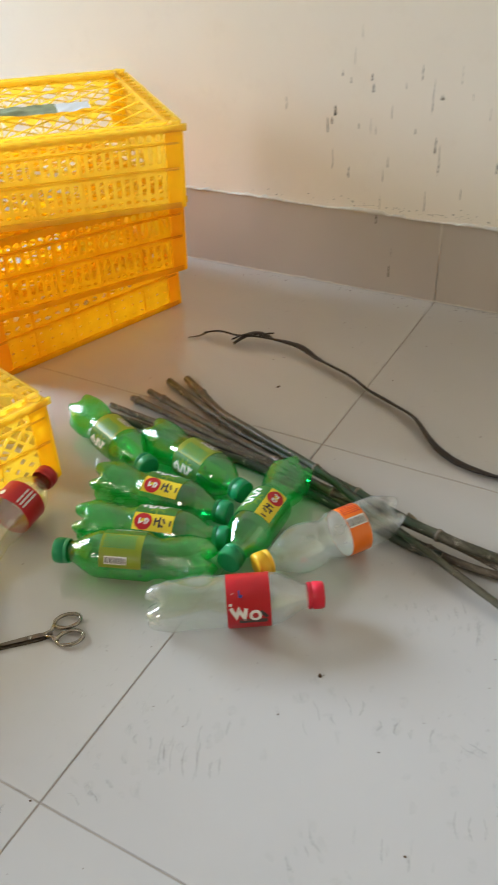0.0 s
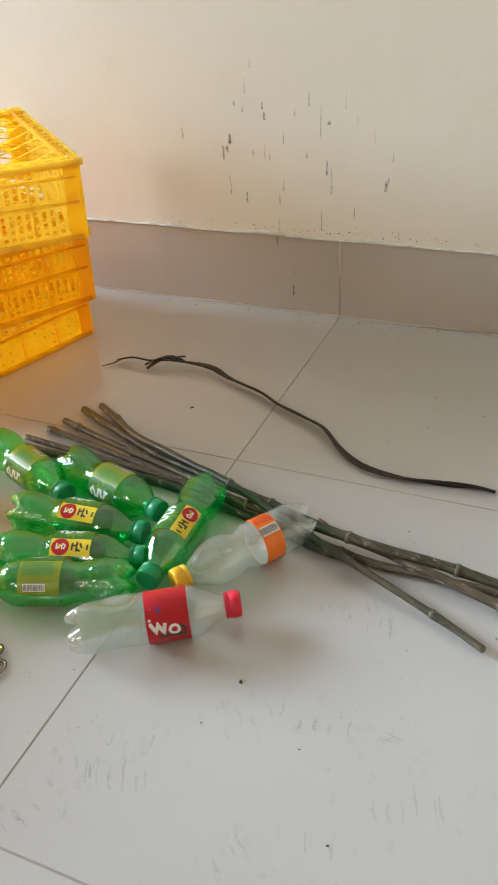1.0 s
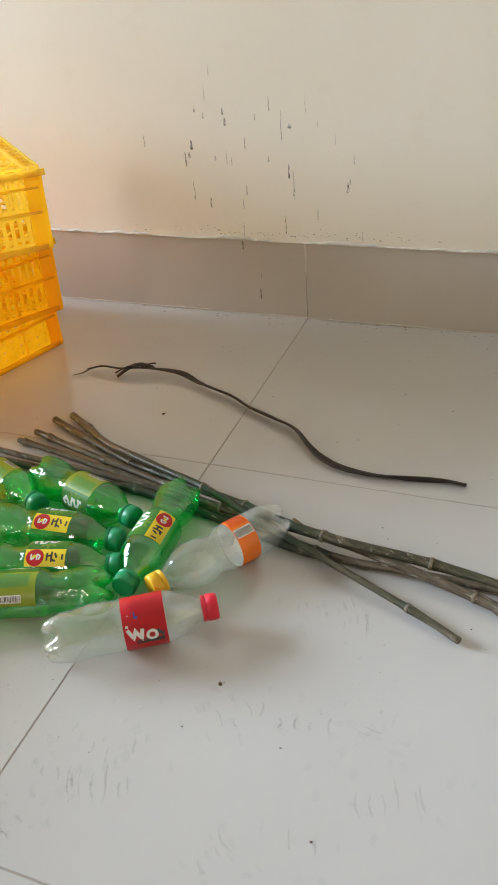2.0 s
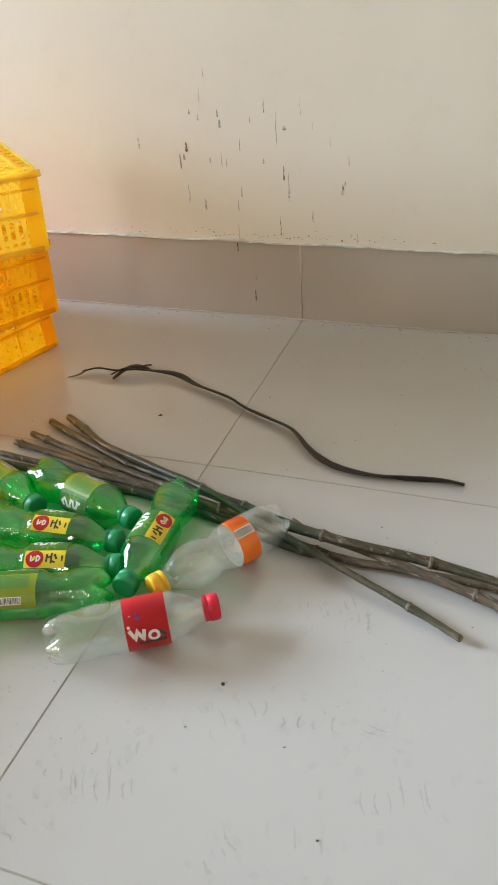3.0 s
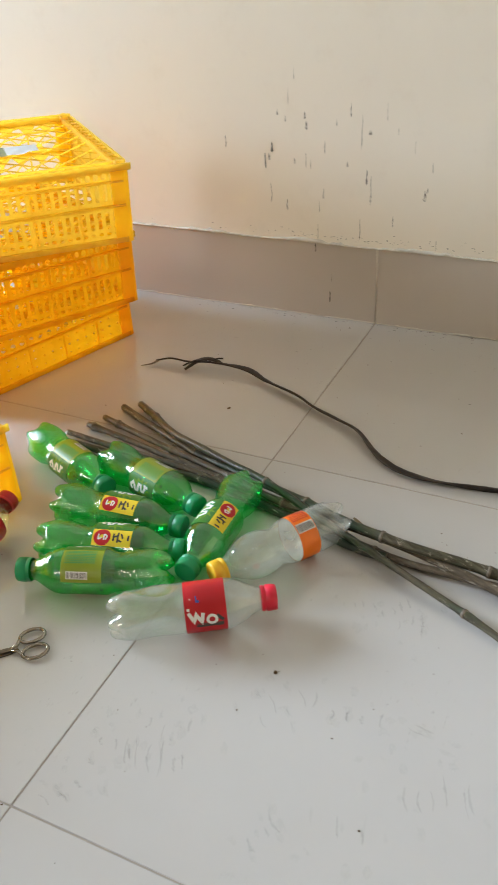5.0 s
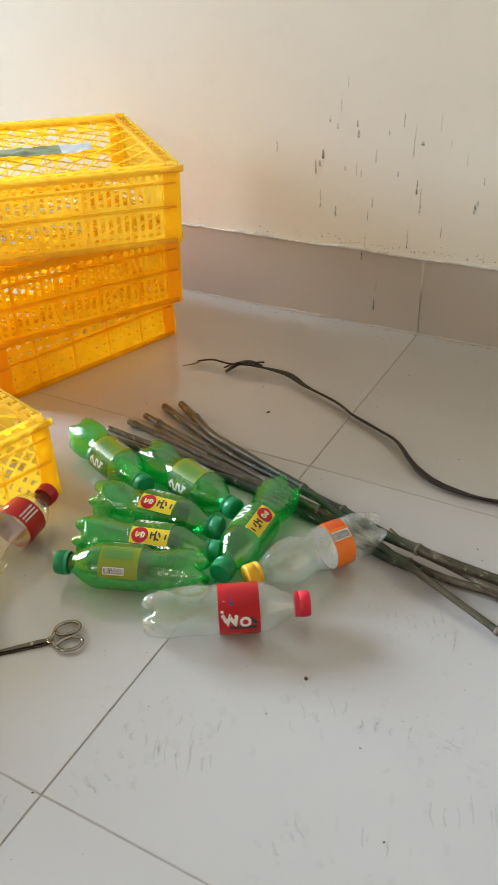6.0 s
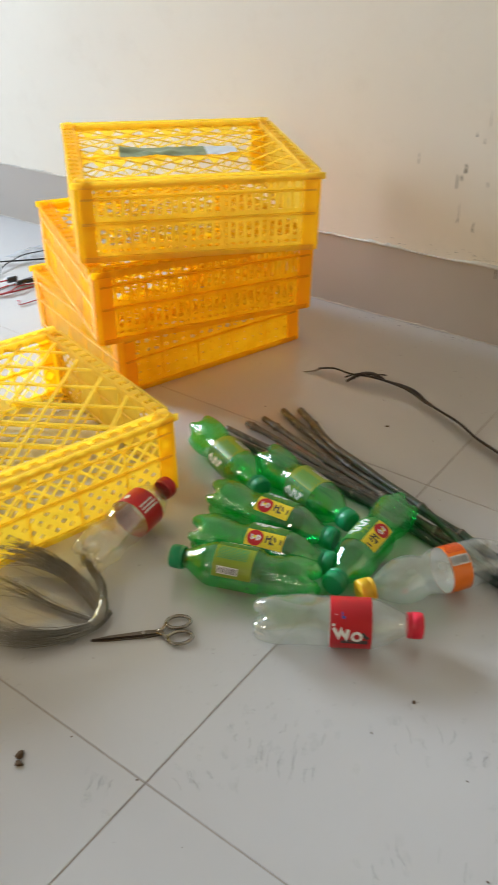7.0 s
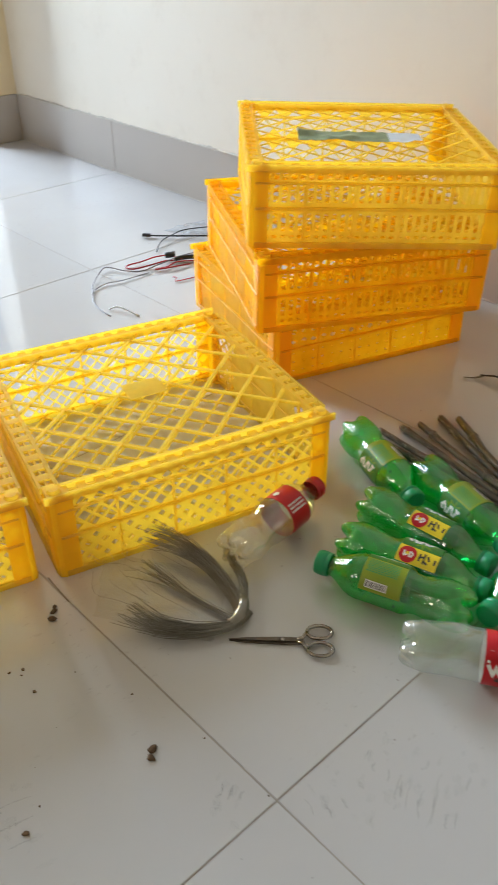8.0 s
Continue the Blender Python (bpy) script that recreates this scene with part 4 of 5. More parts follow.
# ---- bark strap ----
strap = thing("bark_strap", "long dark brown strip of bark with a knot on the floor", "strap")
path = smooth_path([(-0.569, 1.198, 0.006), (-0.541, 1.203, 0.012), (-0.504, 1.202, 0.012), (-0.467, 1.211, 0.013), (-0.397, 1.211, 0.012), (-0.348, 1.189, 0.009), (-0.283, 1.163, 0.009),
                    (-0.242, 1.138, 0.008), (-0.194, 1.116, 0.008), (-0.153, 1.094, 0.009), (-0.118, 1.056, 0.008), (-0.093, 1.034, 0.007), (-0.062, 1.019, 0.006),
                    (-0.018, 1.014, 0.005), (0.036, 1.018, 0.005), (0.084, 1.024, 0.005), (0.109, 1.023, 0.004)], 0.004)
bm = bmesh.new()
tube(bm, path, lambda t: 0.0046 + 0.0018 * min(1, t * 4) * (1 + 0.5 * noise.noise((t * 14, 0, 0)) + 0.35 * noise.noise((t * 60, 1, 0))), 8, 0.34, twist=lambda t: 0.5 + 1.3 * noise.noise((t * 6, 4, 0)))
part("strip", bm, M_STRAP, strap, smooth=True)
bm = bmesh.new()
tube(bm, smooth_path([(-0.505, 1.186, 0.004), (-0.498, 1.194, 0.009), (-0.487, 1.206, 0.015), (-0.472, 1.215, 0.017), (-0.455, 1.216, 0.015), (-0.446, 1.213, 0.013)], 0.003), lambda t: 0.0036 + 0.0028 * math.sin(math.pi * min(0.95, max(0.05, t))), 8, 0.32)
tube(bm, smooth_path([(-0.512, 1.197, 0.006), (-0.500, 1.199, 0.013), (-0.486, 1.204, 0.018), (-0.470, 1.206, 0.016), (-0.458, 1.222, 0.016), (-0.449, 1.228, 0.015)], 0.003), lambda t: 0.0052 - 0.0014 * math.sin(math.pi * t), 8, 0.28, twist=lambda t: 0.4)
part("knot", bm, M_STRAP, strap, smooth=True)
bm = bmesh.new()
tube(bm, smooth_path([(-0.566, 1.199, 0.006), (-0.574, 1.186, 0.004), (-0.590, 1.177, 0.002)], 0.003), lambda t: 0.0022 * (1 - 0.7 * t), 6)
part("frayed_tip", bm, M_NODE, strap, "pale frayed tip", smooth=True)

# ---- scissors ----
scissors = thing("scissors", "small worn steel scissors lying closed on the floor", "scissors", m=pose(-0.424, 0.486, 0, 0, 0, 45.0))


def blade(bm, side):
    prof = [(0.0, 0.0), (0.020, 0.0028), (0.050, 0.0040), (0.068, 0.0044), (0.084, 0.0030)]
    z0, z1 = (0.0022, 0.0040) if side > 0 else (0.0004, 0.0022)
    up = [(x, side * w) for x, w in prof]
    dn = [(x, -side * w * 0.35) for x, w in prof[1:]][::-1]
    pts = up + dn
    lo = [bm.verts.new((x, y, z0)) for x, y in pts]
    hi = [bm.verts.new((x, y, z1)) for x, y in pts]
    n = len(pts)
    for k in range(n):
        bm.faces.new((lo[k], lo[(k + 1) % n], hi[(k + 1) % n], hi[k]))
    bm.faces.new(hi)
    bm.faces.new(lo[::-1])


for side in (1, -1):
    bm = bmesh.new()
    blade(bm, side)
    bmesh.ops.recalc_face_normals(bm, faces=bm.faces)
    half = part("blade", bm, M_BLADE, scissors, "dull darkened steel blade")
    bm = bmesh.new()
    loop = [Vector((0.082 + 0.006 + 0.0135 + 0.0135 * math.cos(a) * 1.05, side * (0.0125 + 0.0098 * math.sin(a)), 0.0035)) for a in [math.pi + 2 * math.pi * k / 28 for k in range(29)]]
    tube(bm, [Vector((0.076, side * 0.002, 0.003)), Vector((0.083, side * 0.0042, 0.0032))] + loop, 0.0021, 8)
    part("finger_ring", bm, M_STEEL, half, "shiny steel finger ring", smooth=True)
bm = bmesh.new()
bmesh.ops.create_cone(bm, cap_ends=True, segments=16, radius1=0.0026, radius2=0.0022, depth=0.0014, matrix=Matrix.Translation((0.060, 0, 0.0046)))
part("pivot_screw", bm, M_STEEL, scissors)

# ---- bundle of wire ----
wire = thing("wire_bundle", "bent bundle of thin grey binding wire with frayed ends", "wire bundle")


def strands(points, count, start, end, seed, name, fray=1.0, r=0.0005):
    rng = random.Random(seed)
    bm = bmesh.new()
    base = smooth_path(points, 0.012)
    n = len(base)
    for _ in range(count):
        a, q = rng.uniform(0, 2 * math.pi), math.sqrt(rng.random())
        long = rng.uniform(0.62, 1.0) if fray else 1.0
        wob = rng.uniform(0, 50)
        stray, lift = rng.gauss(0, 0.011), rng.gauss(0, 0.006)
        m = max(4, int(n * long))
        path = []
        for i in range(m):
            t = i / (n - 1)
            d = (base[min(i + 1, n - 1)] - base[max(i - 1, 0)]).normalized()
            s = d.cross(Vector((0, 0, 1))).normalized()
            w = start + (end - start) * t ** 1.5
            off = s * math.cos(a) * q * w + Vector((0, 0, 1)) * math.sin(a) * q * w * 0.6
            off += s * 0.006 * fray * t * t * noise.noise((t * 3, wob, 0)) + Vector((0, 0, 0.005)) * fray * t * t * noise.noise((t * 3, wob, 7))
            off += (s * stray + Vector((0, 0, lift))) * fray * t ** 3
            p = base[i] + off
            p.z = max(p.z, 0.0008)
            path.append(p)
        tube(bm, path, r, 4, cap=False)
    return tagged(part(name, bm, M_WIRE, wire, smooth=True), kind="stuff")


strands([(-0.438, 0.512, 0.009), (-0.446, 0.523, 0.011), (-0.484, 0.535, 0.013), (-0.524, 0.540, 0.017), (-0.572, 0.533, 0.022), (-0.634, 0.512, 0.022)], 130, 0.0075, 0.018, 1, "upper_tuft")
strands([(-0.437, 0.527, 0.009), (-0.434, 0.512, 0.008), (-0.437, 0.495, 0.008), (-0.456, 0.464, 0.009), (-0.490, 0.436, 0.011), (-0.545, 0.420, 0.015)], 120, 0.0070, 0.016, 2, "lower_tuft")
strands([(-0.445, 0.509, 0.006), (-0.497, 0.497, 0.007), (-0.546, 0.492, 0.010), (-0.598, 0.486, 0.014)], 22, 0.004, 0.006, 3, "middle_tuft")
strands([(-0.440, 0.520, 0.011), (-0.470, 0.550, 0.014), (-0.504, 0.564, 0.017), (-0.538, 0.576, 0.020)], 50, 0.0055, 0.006, 4, "short_tuft", 0.4)
bm = bmesh.new()
tube(bm, smooth_path([(-0.452, 0.534, 0.012), (-0.442, 0.523, 0.0105), (-0.436, 0.510, 0.0095), (-0.437, 0.498, 0.0085)], 0.003), lambda t: 0.0082 - 0.004 * abs(t - 0.5), 10, 0.8)
part("bent_core", bm, M_WIRE, wire, "shiny bend of the wire bundle", smooth=True)
loose = random.Random(6)
for k in range(12):
    bm = bmesh.new()
    x, y = -0.560 + loose.uniform(-0.04, 0.03), 0.43 + 0.010 * k
    tube(bm, smooth_path([(x + 0.045, y + loose.uniform(0, 0.02), 0.003), (x, y + loose.uniform(-0.012, 0.012), 0.008 + 0.012 * loose.random()), (x - 0.03, y + loose.uniform(-0.02, 0.02), 0.010 + 0.012 * loose.random()),
                          (x - 0.06, y + loose.uniform(-0.03, 0.03), 0.006 + 0.02 * loose.random())], 0.006), 0.00026, 4, cap=False)
    part("loose_strand", bm, M_WIRE, wire, smooth=True)

# ---- cables by the far side of the stack ----
def cable(name, pts, r, material, label, category="cable"):
    ob = thing(name, label, category, "loose cables")
    bm = bmesh.new()
    tube(bm, smooth_path(pts, 0.01), r * 0.62, 6)
    part("sheath", bm, material, ob, smooth=True)
    return ob


stub = cable("black_cable", [(-1.530, 1.202, 0.005), (-1.496, 1.230, 0.006), (-1.463, 1.263, 0.006), (-1.400, 1.330, 0.006)], 0.0032, M_BLACKWIRE, "short black cable with a stripped end on the floor")
bm = bmesh.new()
tube(bm, smooth_path([(-1.536, 1.197, 0.006), (-1.520, 1.210, 0.006)], 0.004), 0.0045, 8)
part("end_sleeve", bm, M_BLACKWIRE, stub, smooth=True)
cable("black_cable", [(-1.440, 1.380, 0.010), (-1.479, 1.288, 0.012), (-1.477, 1.245, 0.010), (-1.471, 1.211, 0.008), (-1.454, 1.184, 0.006), (-1.428, 1.157, 0.003)], 0.0022, M_BLACKWIRE, "thin black cable curving over the floor")
red = cable("red_cable", [(-1.345, 1.165, 0.006), (-1.374, 1.154, 0.010), (-1.392, 1.127, 0.009), (-1.397, 1.089, 0.006), (-1.403, 1.059, 0.005), (-1.397, 1.047, 0.004), (-1.378, 1.053, 0.004),
                          (-1.367, 1.088, 0.006), (-1.359, 1.129, 0.008), (-1.352, 1.148, 0.006)], 0.0026, M_REDWIRE, "coiled red cable on the floor")
cable("red_cable", [(-1.320, 1.185, 0.005), (-1.341, 1.147, 0.006), (-1.334, 1.115, 0.005), (-1.343, 1.088, 0.004), (-1.331, 1.100, 0.006), (-1.322, 1.127, 0.006), (-1.315, 1.165, 0.004)], 0.0026, M_REDWIRE, "short folded red cable on the floor")
cable("red_cable", [(-1.284, 1.091, 0.003), (-1.273, 1.093, 0.004), (-1.261, 1.080, 0.003), (-1.250, 1.125, 0.003)], 0.0018, M_REDWIRE, "thin frayed red cable end on the floor")
bm = bmesh.new()
tube(bm, smooth_path([(-1.382, 1.147, 0.010), (-1.366, 1.163, 0.013)], 0.004), 0.0070, 8)
part("plug", bm, M_BLACKWIRE, red, "small black plug", smooth=True)
cable("black_cable", [(-1.355, 1.153, 0.006), (-1.349, 1.170, 0.008), (-1.320, 1.215, 0.008)], 0.0085, M_BLACKWIRE, "thick black cable joint on the floor")
cable("grey_cable", [(-1.345, 1.210, 0.012), (-1.356, 1.165, 0.010), (-1.355, 1.137, 0.008), (-1.356, 1.100, 0.006), (-1.351, 1.065, 0.006), (-1.364, 1.044, 0.005), (-1.388, 1.030, 0.005), (-1.412, 1.021, 0.006),
                     (-1.424, 1.010, 0.007), (-1.411, 0.988, 0.007), (-1.383, 0.956, 0.006), (-1.354, 0.928, 0.004), (-1.320, 0.907, 0.003)], 0.0020, M_DARKWIRE, "thin dark grey looped cable on the floor")
cable("grey_cable", [(-1.340, 1.069, 0.003), (-1.341, 1.022, 0.004), (-1.344, 0.994, 0.004), (-1.353, 0.965, 0.004), (-1.347, 0.935, 0.003), (-1.332, 0.915, 0.003), (-1.295, 0.892, 0.002), (-1.250, 0.880, 0.002), (-1.215, 0.878, 0.002)],
      0.0018, M_PALEWIRE, "thin pale grey looped cable on the floor")
cable("pale_strip", [(-1.243, 0.894, 0.002), (-1.236, 0.906, 0.007), (-1.222, 0.910, 0.008), (-1.207, 0.914, 0.006), (-1.176, 0.919, 0.002)], 0.0030, M_SHEET, "curled pale plastic strip on the floor", "strip")


# clear film lying by the cables
def crumpled_film(name, corners, lift, material, label, seed, n=14):
    a, b, c, d = [Vector((x, y, 0.0015)) for x, y in corners]
    bm = bmesh.new()
    rows = []
    for i in range(n + 1):
        row = []
        for j in range(n + 1):
            u, v = i / n, j / n
            p = a.lerp(b, u).lerp(d.lerp(c, u), v)
            k = noise.noise((u * 3.1, v * 3.1, seed)) + 0.5 * noise.noise((u * 8, v * 8, seed + 4))
            p += Vector((0.12 * lift * noise.noise((v * 5, seed, 1)), 0.5 * lift * noise.noise((u * 4, seed, 6)), lift * max(0.0, k) * math.sin(math.pi * min(0.97, max(0.03, u)))))
            row.append(bm.verts.new(p))
        rows.append(row)
    for p, q in zip(rows, rows[1:]):
        for j in range(n):
            bm.faces.new((p[j], p[j + 1], q[j + 1], q[j]))
    return tagged(part(name, bm, material, smooth=True), label, "plastic film")


crumpled_film("plastic_film", [(-1.535, 1.262), (-1.525, 1.385), (-1.440, 1.325), (-1.475, 1.272)], 0.012, M_FILM, "thin pale plastic film lying on the floor", 2.0)
crumpled_film("plastic_film", [(-0.640, 0.470), (-0.560, 0.395), (-0.435, 0.470), (-0.500, 0.560)], 0.016, M_CLEARFILM, "torn clear plastic film round the wire bundle", 5.0, 22)


# ---- dirt lumps and crumbs ----
def lump(x, y, size, seed, label="small brown lump of dried dirt on the floor"):
    bm = bmesh.new()
    size *= 0.62
    bmesh.ops.create_icosphere(bm, subdivisions=2, radius=size)
    for v in bm.verts:
        v.co *= 1 + 0.5 * noise.noise(v.co * (1.1 / size) + Vector((seed, 0, 0)))
        v.co.x *= 1.3
        v.co.z = max(v.co.z * 0.45, -size * 0.33)
    ob = tagged(part("dirt_lump", bm, M_LUMP, smooth=True), label, "dirt", "dirt on the floor")
    ob.location = (x, y, size * 0.33)
    ob.rotation_euler = (0, 0, seed * 1.7)
    return ob


lump(-0.371, 0.338, 0.0065, 1)
lump(-0.364, 0.331, 0.0058, 2)
lump(-0.598, 0.366, 0.0055, 3)
lump(-0.589, 0.359, 0.0065, 4)
lump(-0.604, 0.371, 0.0040, 5)
lump(-0.380, 0.203, 0.0040, 6)
lump(-0.547, 0.296, 0.0028, 9)
lump(-0.553, 0.283, 0.0022, 10)
lump(-0.541, 0.291, 0.0016, 13)
lump(-0.512, 0.290, 0.0030, 11)
lump(-0.439, 0.363, 0.0018, 12)
lump(-0.085, 0.626, 0.0032, 7)
lump(-0.375, 1.099, 0.0034, 8)

rng = random.Random(12)
bm = bmesh.new()
for _ in range(210):
    x, y = rng.uniform(-0.75, 0.55), rng.uniform(0.15, 1.45)
    s = rng.choice((0.0004, 0.0005, 0.0007, 0.0011))
    pts = [(x + s * rng.uniform(0.6, 1.6) * math.cos(a), y + s * rng.uniform(0.6, 1.4) * math.sin(a)) for a in (0, 1.2, 2.5, 3.7, 5.0)]
    lo = [bm.verts.new((*p, 0.0002)) for p in pts]
    top = bm.verts.new((x, y, s * 0.9))
    for k in range(5):
        bm.faces.new((lo[k], lo[(k + 1) % 5], top))
tagged(part("floor_crumbs", bm, M_LUMP), "tiny dark crumbs scattered over the floor", "dirt", kind="stuff")


# ---- scuffs on the tiles and drips on the wall ----
def scuffs(cx, cy, turn, count, spread, long, seed):
    g = random.Random(seed)
    m = pose(cx, cy, 0.0004, 0, 0, turn)
    for k in range(count):
        bm = bmesh.new()
        u = spread * (k / max(1, count - 1) - 0.5) + g.uniform(-0.004, 0.004)
        v, ln = g.uniform(-0.010, 0.010), long * g.uniform(0.4, 1.1)
        bend, w = g.uniform(-0.003, 0.003), g.uniform(0.0010, 0.0026)
        prev = None
        for i in range(29):
            t = i / 28
            c = Vector((u + bend * math.sin(math.pi * t) + 0.0005 * noise.noise((t * 6, seed, k * 5.3)), v + ln * (t - 0.5), 0))
            pair = []
            for side in (-1, 1):
                h = w * max(0.12, 0.5 + 1.3 * noise.noise((t * 16, seed + side * 7, k * 3.1))) * min(1, 5 * t + 0.15, 5 * (1 - t) + 0.15)
                pair.append(bm.verts.new(m @ (c + Vector((side * h, 0, 0)))))
            if prev:
                bm.faces.new((prev[0], prev[1], pair[1], pair[0]))
            prev = pair
        tagged(part("scuff_mark", bm, M_SCUFF), "faint grey scuff streak on a floor tile", "scuff", "scuffs on the floor")
    bm = bmesh.new()
    for k in range(9):
        c = Vector((g.gauss(0, 0.010 + spread * 0.45), g.gauss(0, 0.008 + long * 0.5), 0.00001 * k - 0.0002))
        a, b = g.uniform(0.002, 0.006), g.uniform(0.003, 0.010)
        bm.faces.new([bm.verts.new(m @ (c + Vector((a * math.cos(q) * g.uniform(0.5, 1.2), b * math.sin(q) * g.uniform(0.5, 1.2), 0)))) for q in [0.57 * n for n in range(11)]])
    tagged(part("floor_smudge", bm, M_SMUDGE), "faint dusty smudge on a floor tile", "smudge", kind="stuff")


groups = [(-0.150, 0.487, 25, 7, 0.055, 0.034, 1), (-0.195, 0.480, 32, 3, 0.03, 0.024, 2), (-0.158, 0.525, 18, 3, 0.035, 0.018, 3), (-0.060, 0.585, 40, 4, 0.04, 0.025, 4),
          (0.000, 0.610, 10, 5, 0.07, 0.02, 5), (0.077, 0.612, 80, 2, 0.008, 0.02, 6), (0.110, 0.555, 20, 6, 0.06, 0.03, 7), (-0.008, 0.760, 30, 7, 0.06, 0.02, 8),
          (0.030, 0.745, 10, 3, 0.03, 0.03, 9), (-0.020, 0.455, 50, 3, 0.03, 0.02, 10), (0.045, 0.49, 20, 2, 0.02, 0.02, 11), (-0.395, 0.198, -15, 3, 0.04, 0.05, 12),
          (-0.215, 0.42, 70, 3, 0.03, 0.02, 13), (-0.28, 0.36, 30, 3, 0.02, 0.02, 14)]
for g in groups:
    scuffs(*g)

WALL_FACE = NORTH - 0.0006
DRIPS = [(-0.441, 0.383, 0.011, 2), (-0.426, 0.372, 0.010, 2), (-0.389, 0.380, 0.012, 2), (-0.386, 0.364, 0.014, 3), (-0.304, 0.398, 0.024, 1), (-0.284, 0.379, 0.058, 1),
         (-0.269, 0.355, 0.009, 4), (-0.454, 0.326, 0.018, 3), (-0.468, 0.306, 0.027, 2), (-0.460, 0.306, 0.012, 3), (-0.388, 0.310, 0.027, 1), (-0.379, 0.298, 0.015, 1),
         (-0.352, 0.333, 0.022, 1), (-0.274, 0.288, 0.028, 2), (-0.169, 0.259, 0.019, 3), (-0.165, 0.264, 0.010, 2), (-0.224, 0.210, 0.020, 1), (-0.458, 0.255, 0.038, 1),
         (-0.427, 0.225, 0.020, 2), (-0.363, 0.227, 0.022, 1), (-0.285, 0.199, 0.037, 1), (-0.366, 0.183, 0.029, 1), (-0.370, 0.150, 0.020, 2), (-0.341, 0.055, 0.023, 2)]
FAINT = [(-0.266, 0.277, 0.051, 2), (-0.158, 0.307, 0.018, 1), (-0.338, 0.090, 0.017, 1), (-0.144, 0.174, 0.020, 1), (-0.408, 0.452, 0.021, 1), (-0.547, 0.334, 0.022, 2),
         (-0.33, 0.37, 0.012, 1), (-0.24, 0.40, 0.03, 1), (-0.355, 0.25, 0.02, 2), (-0.42, 0.42, 0.03, 1), (-0.31, 0.30, 0.01, 2), (-0.19, 0.34, 0.02, 1), (-0.22, 0.36, 0.012, 1), (-0.41, 0.30, 0.01, 2)]


def drip(x, z, long, wide, face, seed):
    bm = bmesh.new()
    w, prev = 0.0008 * wide, None
    for i in range(9):
        t = i / 8
        h = w * (0.45 + 0.75 * t) * (1 if 0 < i < 8 else 0.25)
        cx = x + 0.0009 * noise.noise((t * 2.5, seed, 0)) * (long / 0.02)
        pair = [bm.verts.new((cx + s * h, face, z - long * t)) for s in (-1, 1)]
        if prev:
            bm.faces.new((prev[0], pair[0], pair[1], prev[1]))
        prev = pair
    return bm


for i, (x, z, ln, w) in enumerate(DRIPS):
    tagged(part("drip_stain", drip(x, z, ln, w, WALL_FACE if z > 0.16 else 1.4794, i), M_DRIP), "dark dried drip running down the wall", "stain", "drips on the wall")
for i, (x, z, ln, w) in enumerate(FAINT):
    tagged(part("drip_stain", drip(x, z, ln, w, WALL_FACE if z > 0.16 else 1.4794, i + 40), M_FAINT), "faint grey drip on the wall", "stain", "drips on the wall")

# pale smear in the skirting joint and specks of dirt along the plaster edge
bm = bmesh.new()
prev = None
for k in range(12):
    t = k / 11
    w = 0.0024 * (1 - 0.6 * t) * (1 + 0.4 * noise.noise((t * 9, 2, 0)))
    pair = [bm.verts.new((-0.2490 + sgn * w, 1.4792, 0.1475 - 0.065 * t)) for sgn in (-1, 1)]
    if prev:
        bm.faces.new((prev[0], pair[0], pair[1], prev[1]))
    prev = pair
tagged(part("plaster_smear", bm, M_PLASTER), "white plaster smear in a skirting joint", "stain")
bm = bmesh.new()
spot = random.Random(21)
for _ in range(90):
    x, z = spot.gauss(-0.28, 0.16), 0.156 + abs(spot.gauss(0, 0.008))
    a, b = spot.uniform(0.0006, 0.0026), spot.uniform(0.0004, 0.0012)
    vs = [bm.verts.new((x + a * math.cos(q) * spot.uniform(0.7, 1.2), WALL_FACE - 0.0003, z + b * math.sin(q) * spot.uniform(0.7, 1.2))) for q in (0, 1.05, 2.1, 3.14, 4.2, 5.2)]
    bm.faces.new(vs)
for _ in range(130):
    x, y = spot.uniform(-0.62, 0.32), 1.476 - abs(spot.gauss(0, 0.012 if spot.random() < 0.75 else 0.12))
    a, b = spot.uniform(0.0007, 0.0036), spot.uniform(0.0005, 0.0015)
    bm.faces.new([bm.verts.new((x + a * math.cos(q) * spot.uniform(0.6, 1.2), y + b * math.sin(q) * spot.uniform(0.6, 1.2), 0.0005)) for q in (0, 1.05, 2.1, 3.14, 4.2, 5.2)])
tagged(part("wall_specks", bm, M_DRIP), "small dark dirt specks along the skirting", "dirt", kind="stuff")
cable("pale_strip", [(-0.652, 0.392, 0.0012), (-0.630, 0.390, 0.0012), (-0.600, 0.388, 0.0012)], 0.0011, M_CUT, "thin pale twine lying from under a crate", "twine")

# ---- tiles of the floor and skirting ----
JOINT, PITCH, TX, TY = 0.0016, 0.6, -0.249, 0.389


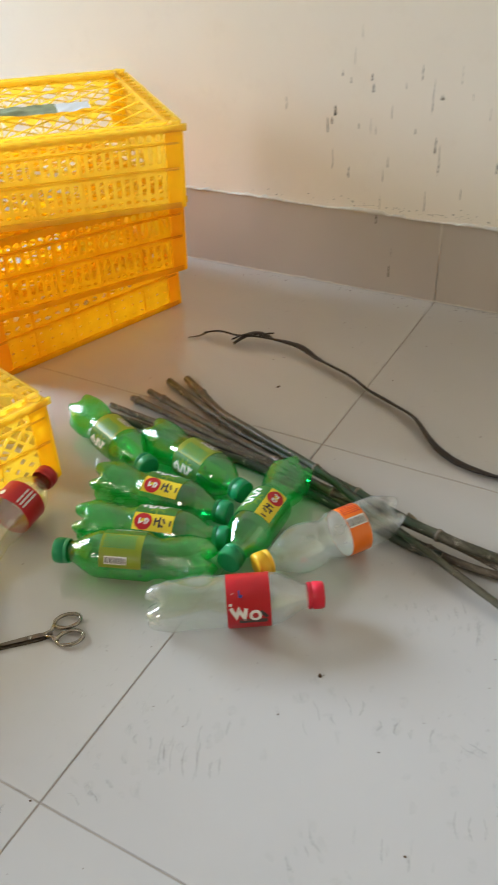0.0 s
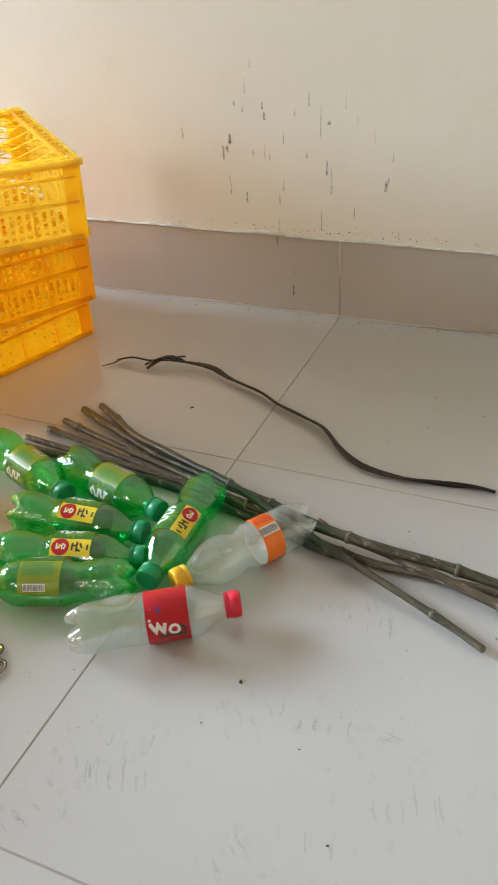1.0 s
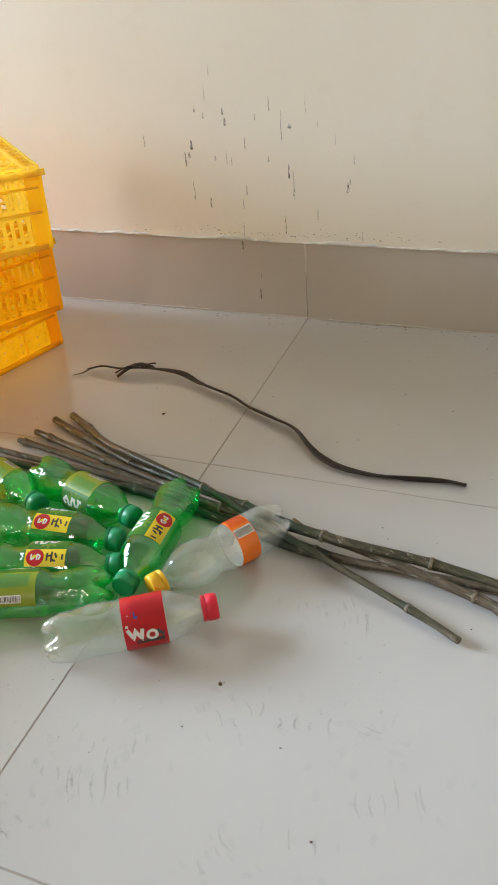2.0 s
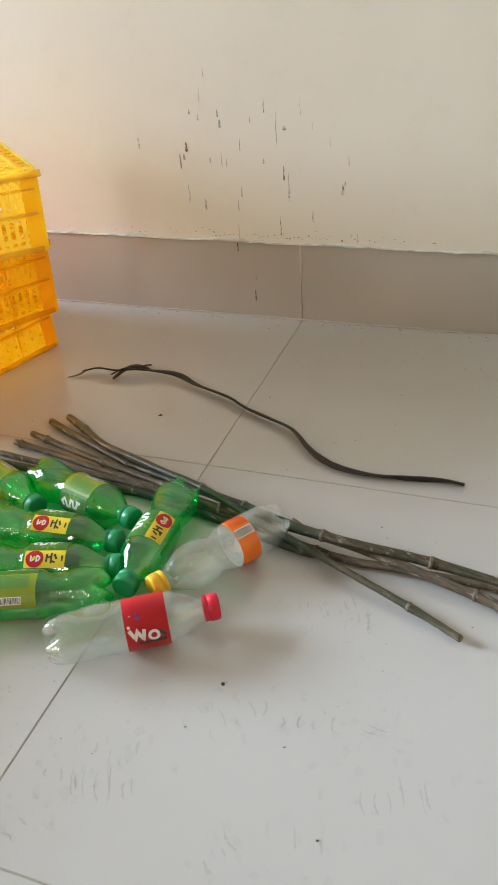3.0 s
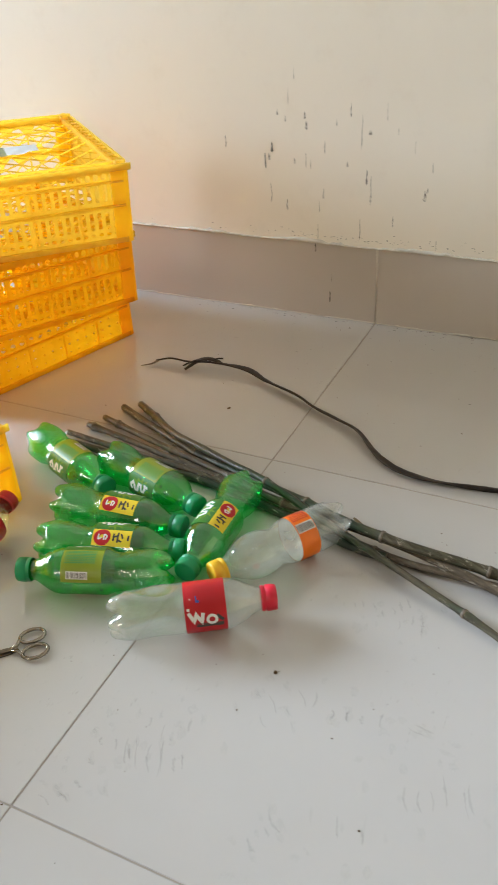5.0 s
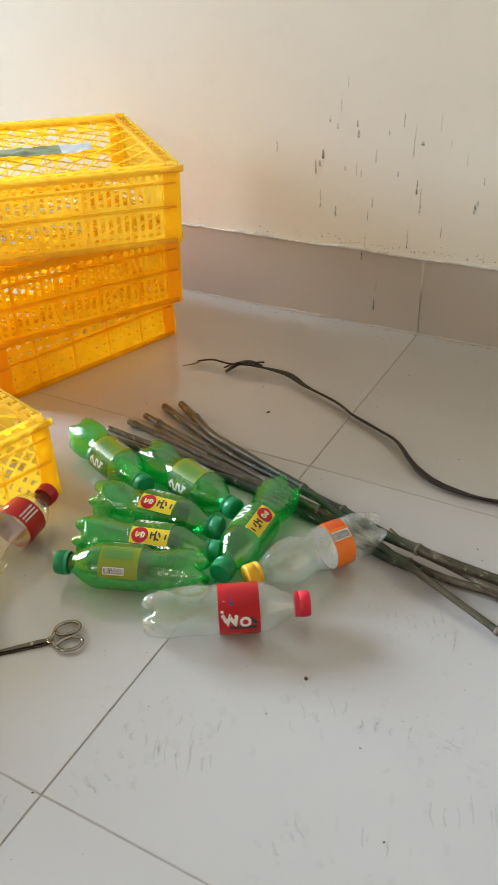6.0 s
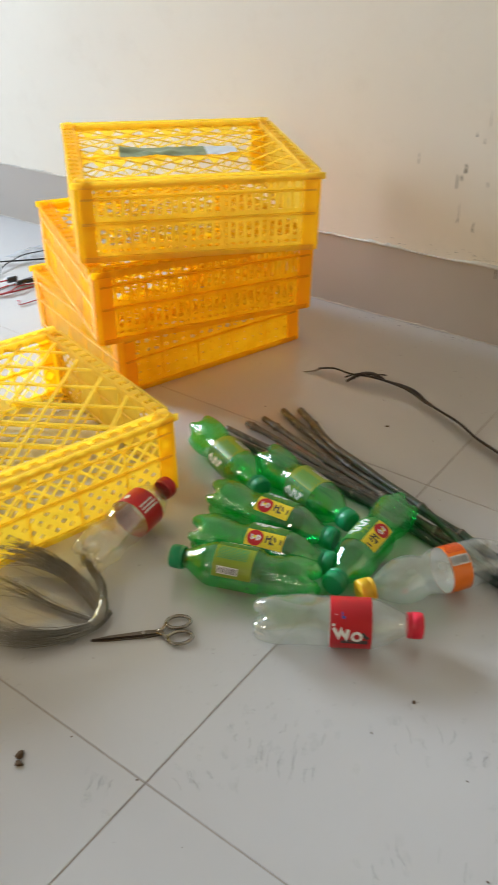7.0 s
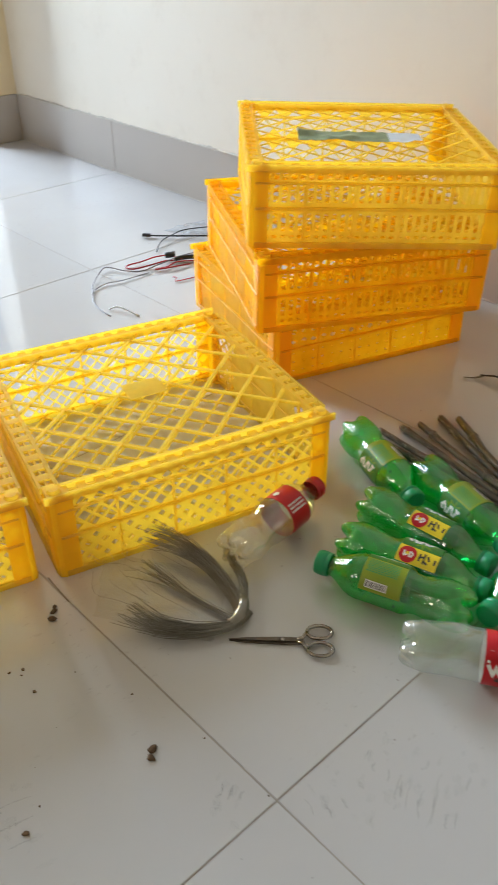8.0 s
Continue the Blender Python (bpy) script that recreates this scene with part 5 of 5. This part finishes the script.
def tile_mesh(name, w, d, h, material):
    bm = bmesh.new()
    box(bm, (0, 0, -h), (w, d, 0), 0.0006)
    me = bpy.data.meshes.new(name)
    bm.to_mesh(me)
    bm.free()
    me.materials.append(material)
    return me


shared = {}


def lay(parent, x0, x1, y0, y1):
    key = (round(x1 - x0, 3), round(y1 - y0, 3))
    if key not in shared:
        shared[key] = tile_mesh("floor_tile", x1 - x0, y1 - y0, 0.008, M_TILE)
    ob = new("floor_tile", shared[key])
    ob.parent = parent
    ob.location = (x0, y0, 0)


i = math.floor((WEST - TX) / PITCH)
while TX + i * PITCH < EAST:
    x0, x1 = max(WEST, TX + i * PITCH) + JOINT / 2, min(EAST, TX + (i + 1) * PITCH) - JOINT / 2
    j = math.floor((SOUTH - TY) / PITCH)
    while TY + j * PITCH < NORTH:
        y0, y1 = max(SOUTH, TY + j * PITCH) + JOINT / 2, min(NORTH, TY + (j + 1) * PITCH) - JOINT / 2
        if x1 - x0 > 0.02 and y1 - y0 > 0.02:
            lay(floor, x0, x1, y0, y1)
        j += 1
    i += 1

bm = bmesh.new()
box(bm, (WEST + 0.001, 1.4822, 0.001), (EAST - 0.001, 1.4836, 0.147))
skirting = tagged(part("baseboard", bm, M_PLASTER), "grey glazed tile skirting with white plastered joints", "skirting", kind="structure")
i = math.floor((WEST - TX) / PITCH)
while TX + i * PITCH < EAST:
    x0, x1 = max(WEST + 0.006, TX + i * PITCH + 0.0012), min(EAST - 0.006, TX + (i + 1) * PITCH - 0.0012)
    if x1 - x0 > 0.02:
        me = bpy.data.meshes.new("skirting_tile")
        bm = bmesh.new()
        box(bm, (x0, 1.4798, 0.0015), (x1, 1.4834, 0.1480), 0.0005)
        bm.to_mesh(me)
        bm.free()
        me.materials.append(M_SKIRT)
        new("skirting_tile", me).parent = skirting
    i += 1
bm = bmesh.new()
box(bm, (WEST + 0.0002, JAMB1 + 0.001, 0.0015), (WEST + 0.0045, 1.479, 0.148), 0.0005)
part("skirting_tile", bm, M_SKIRT, skirting)
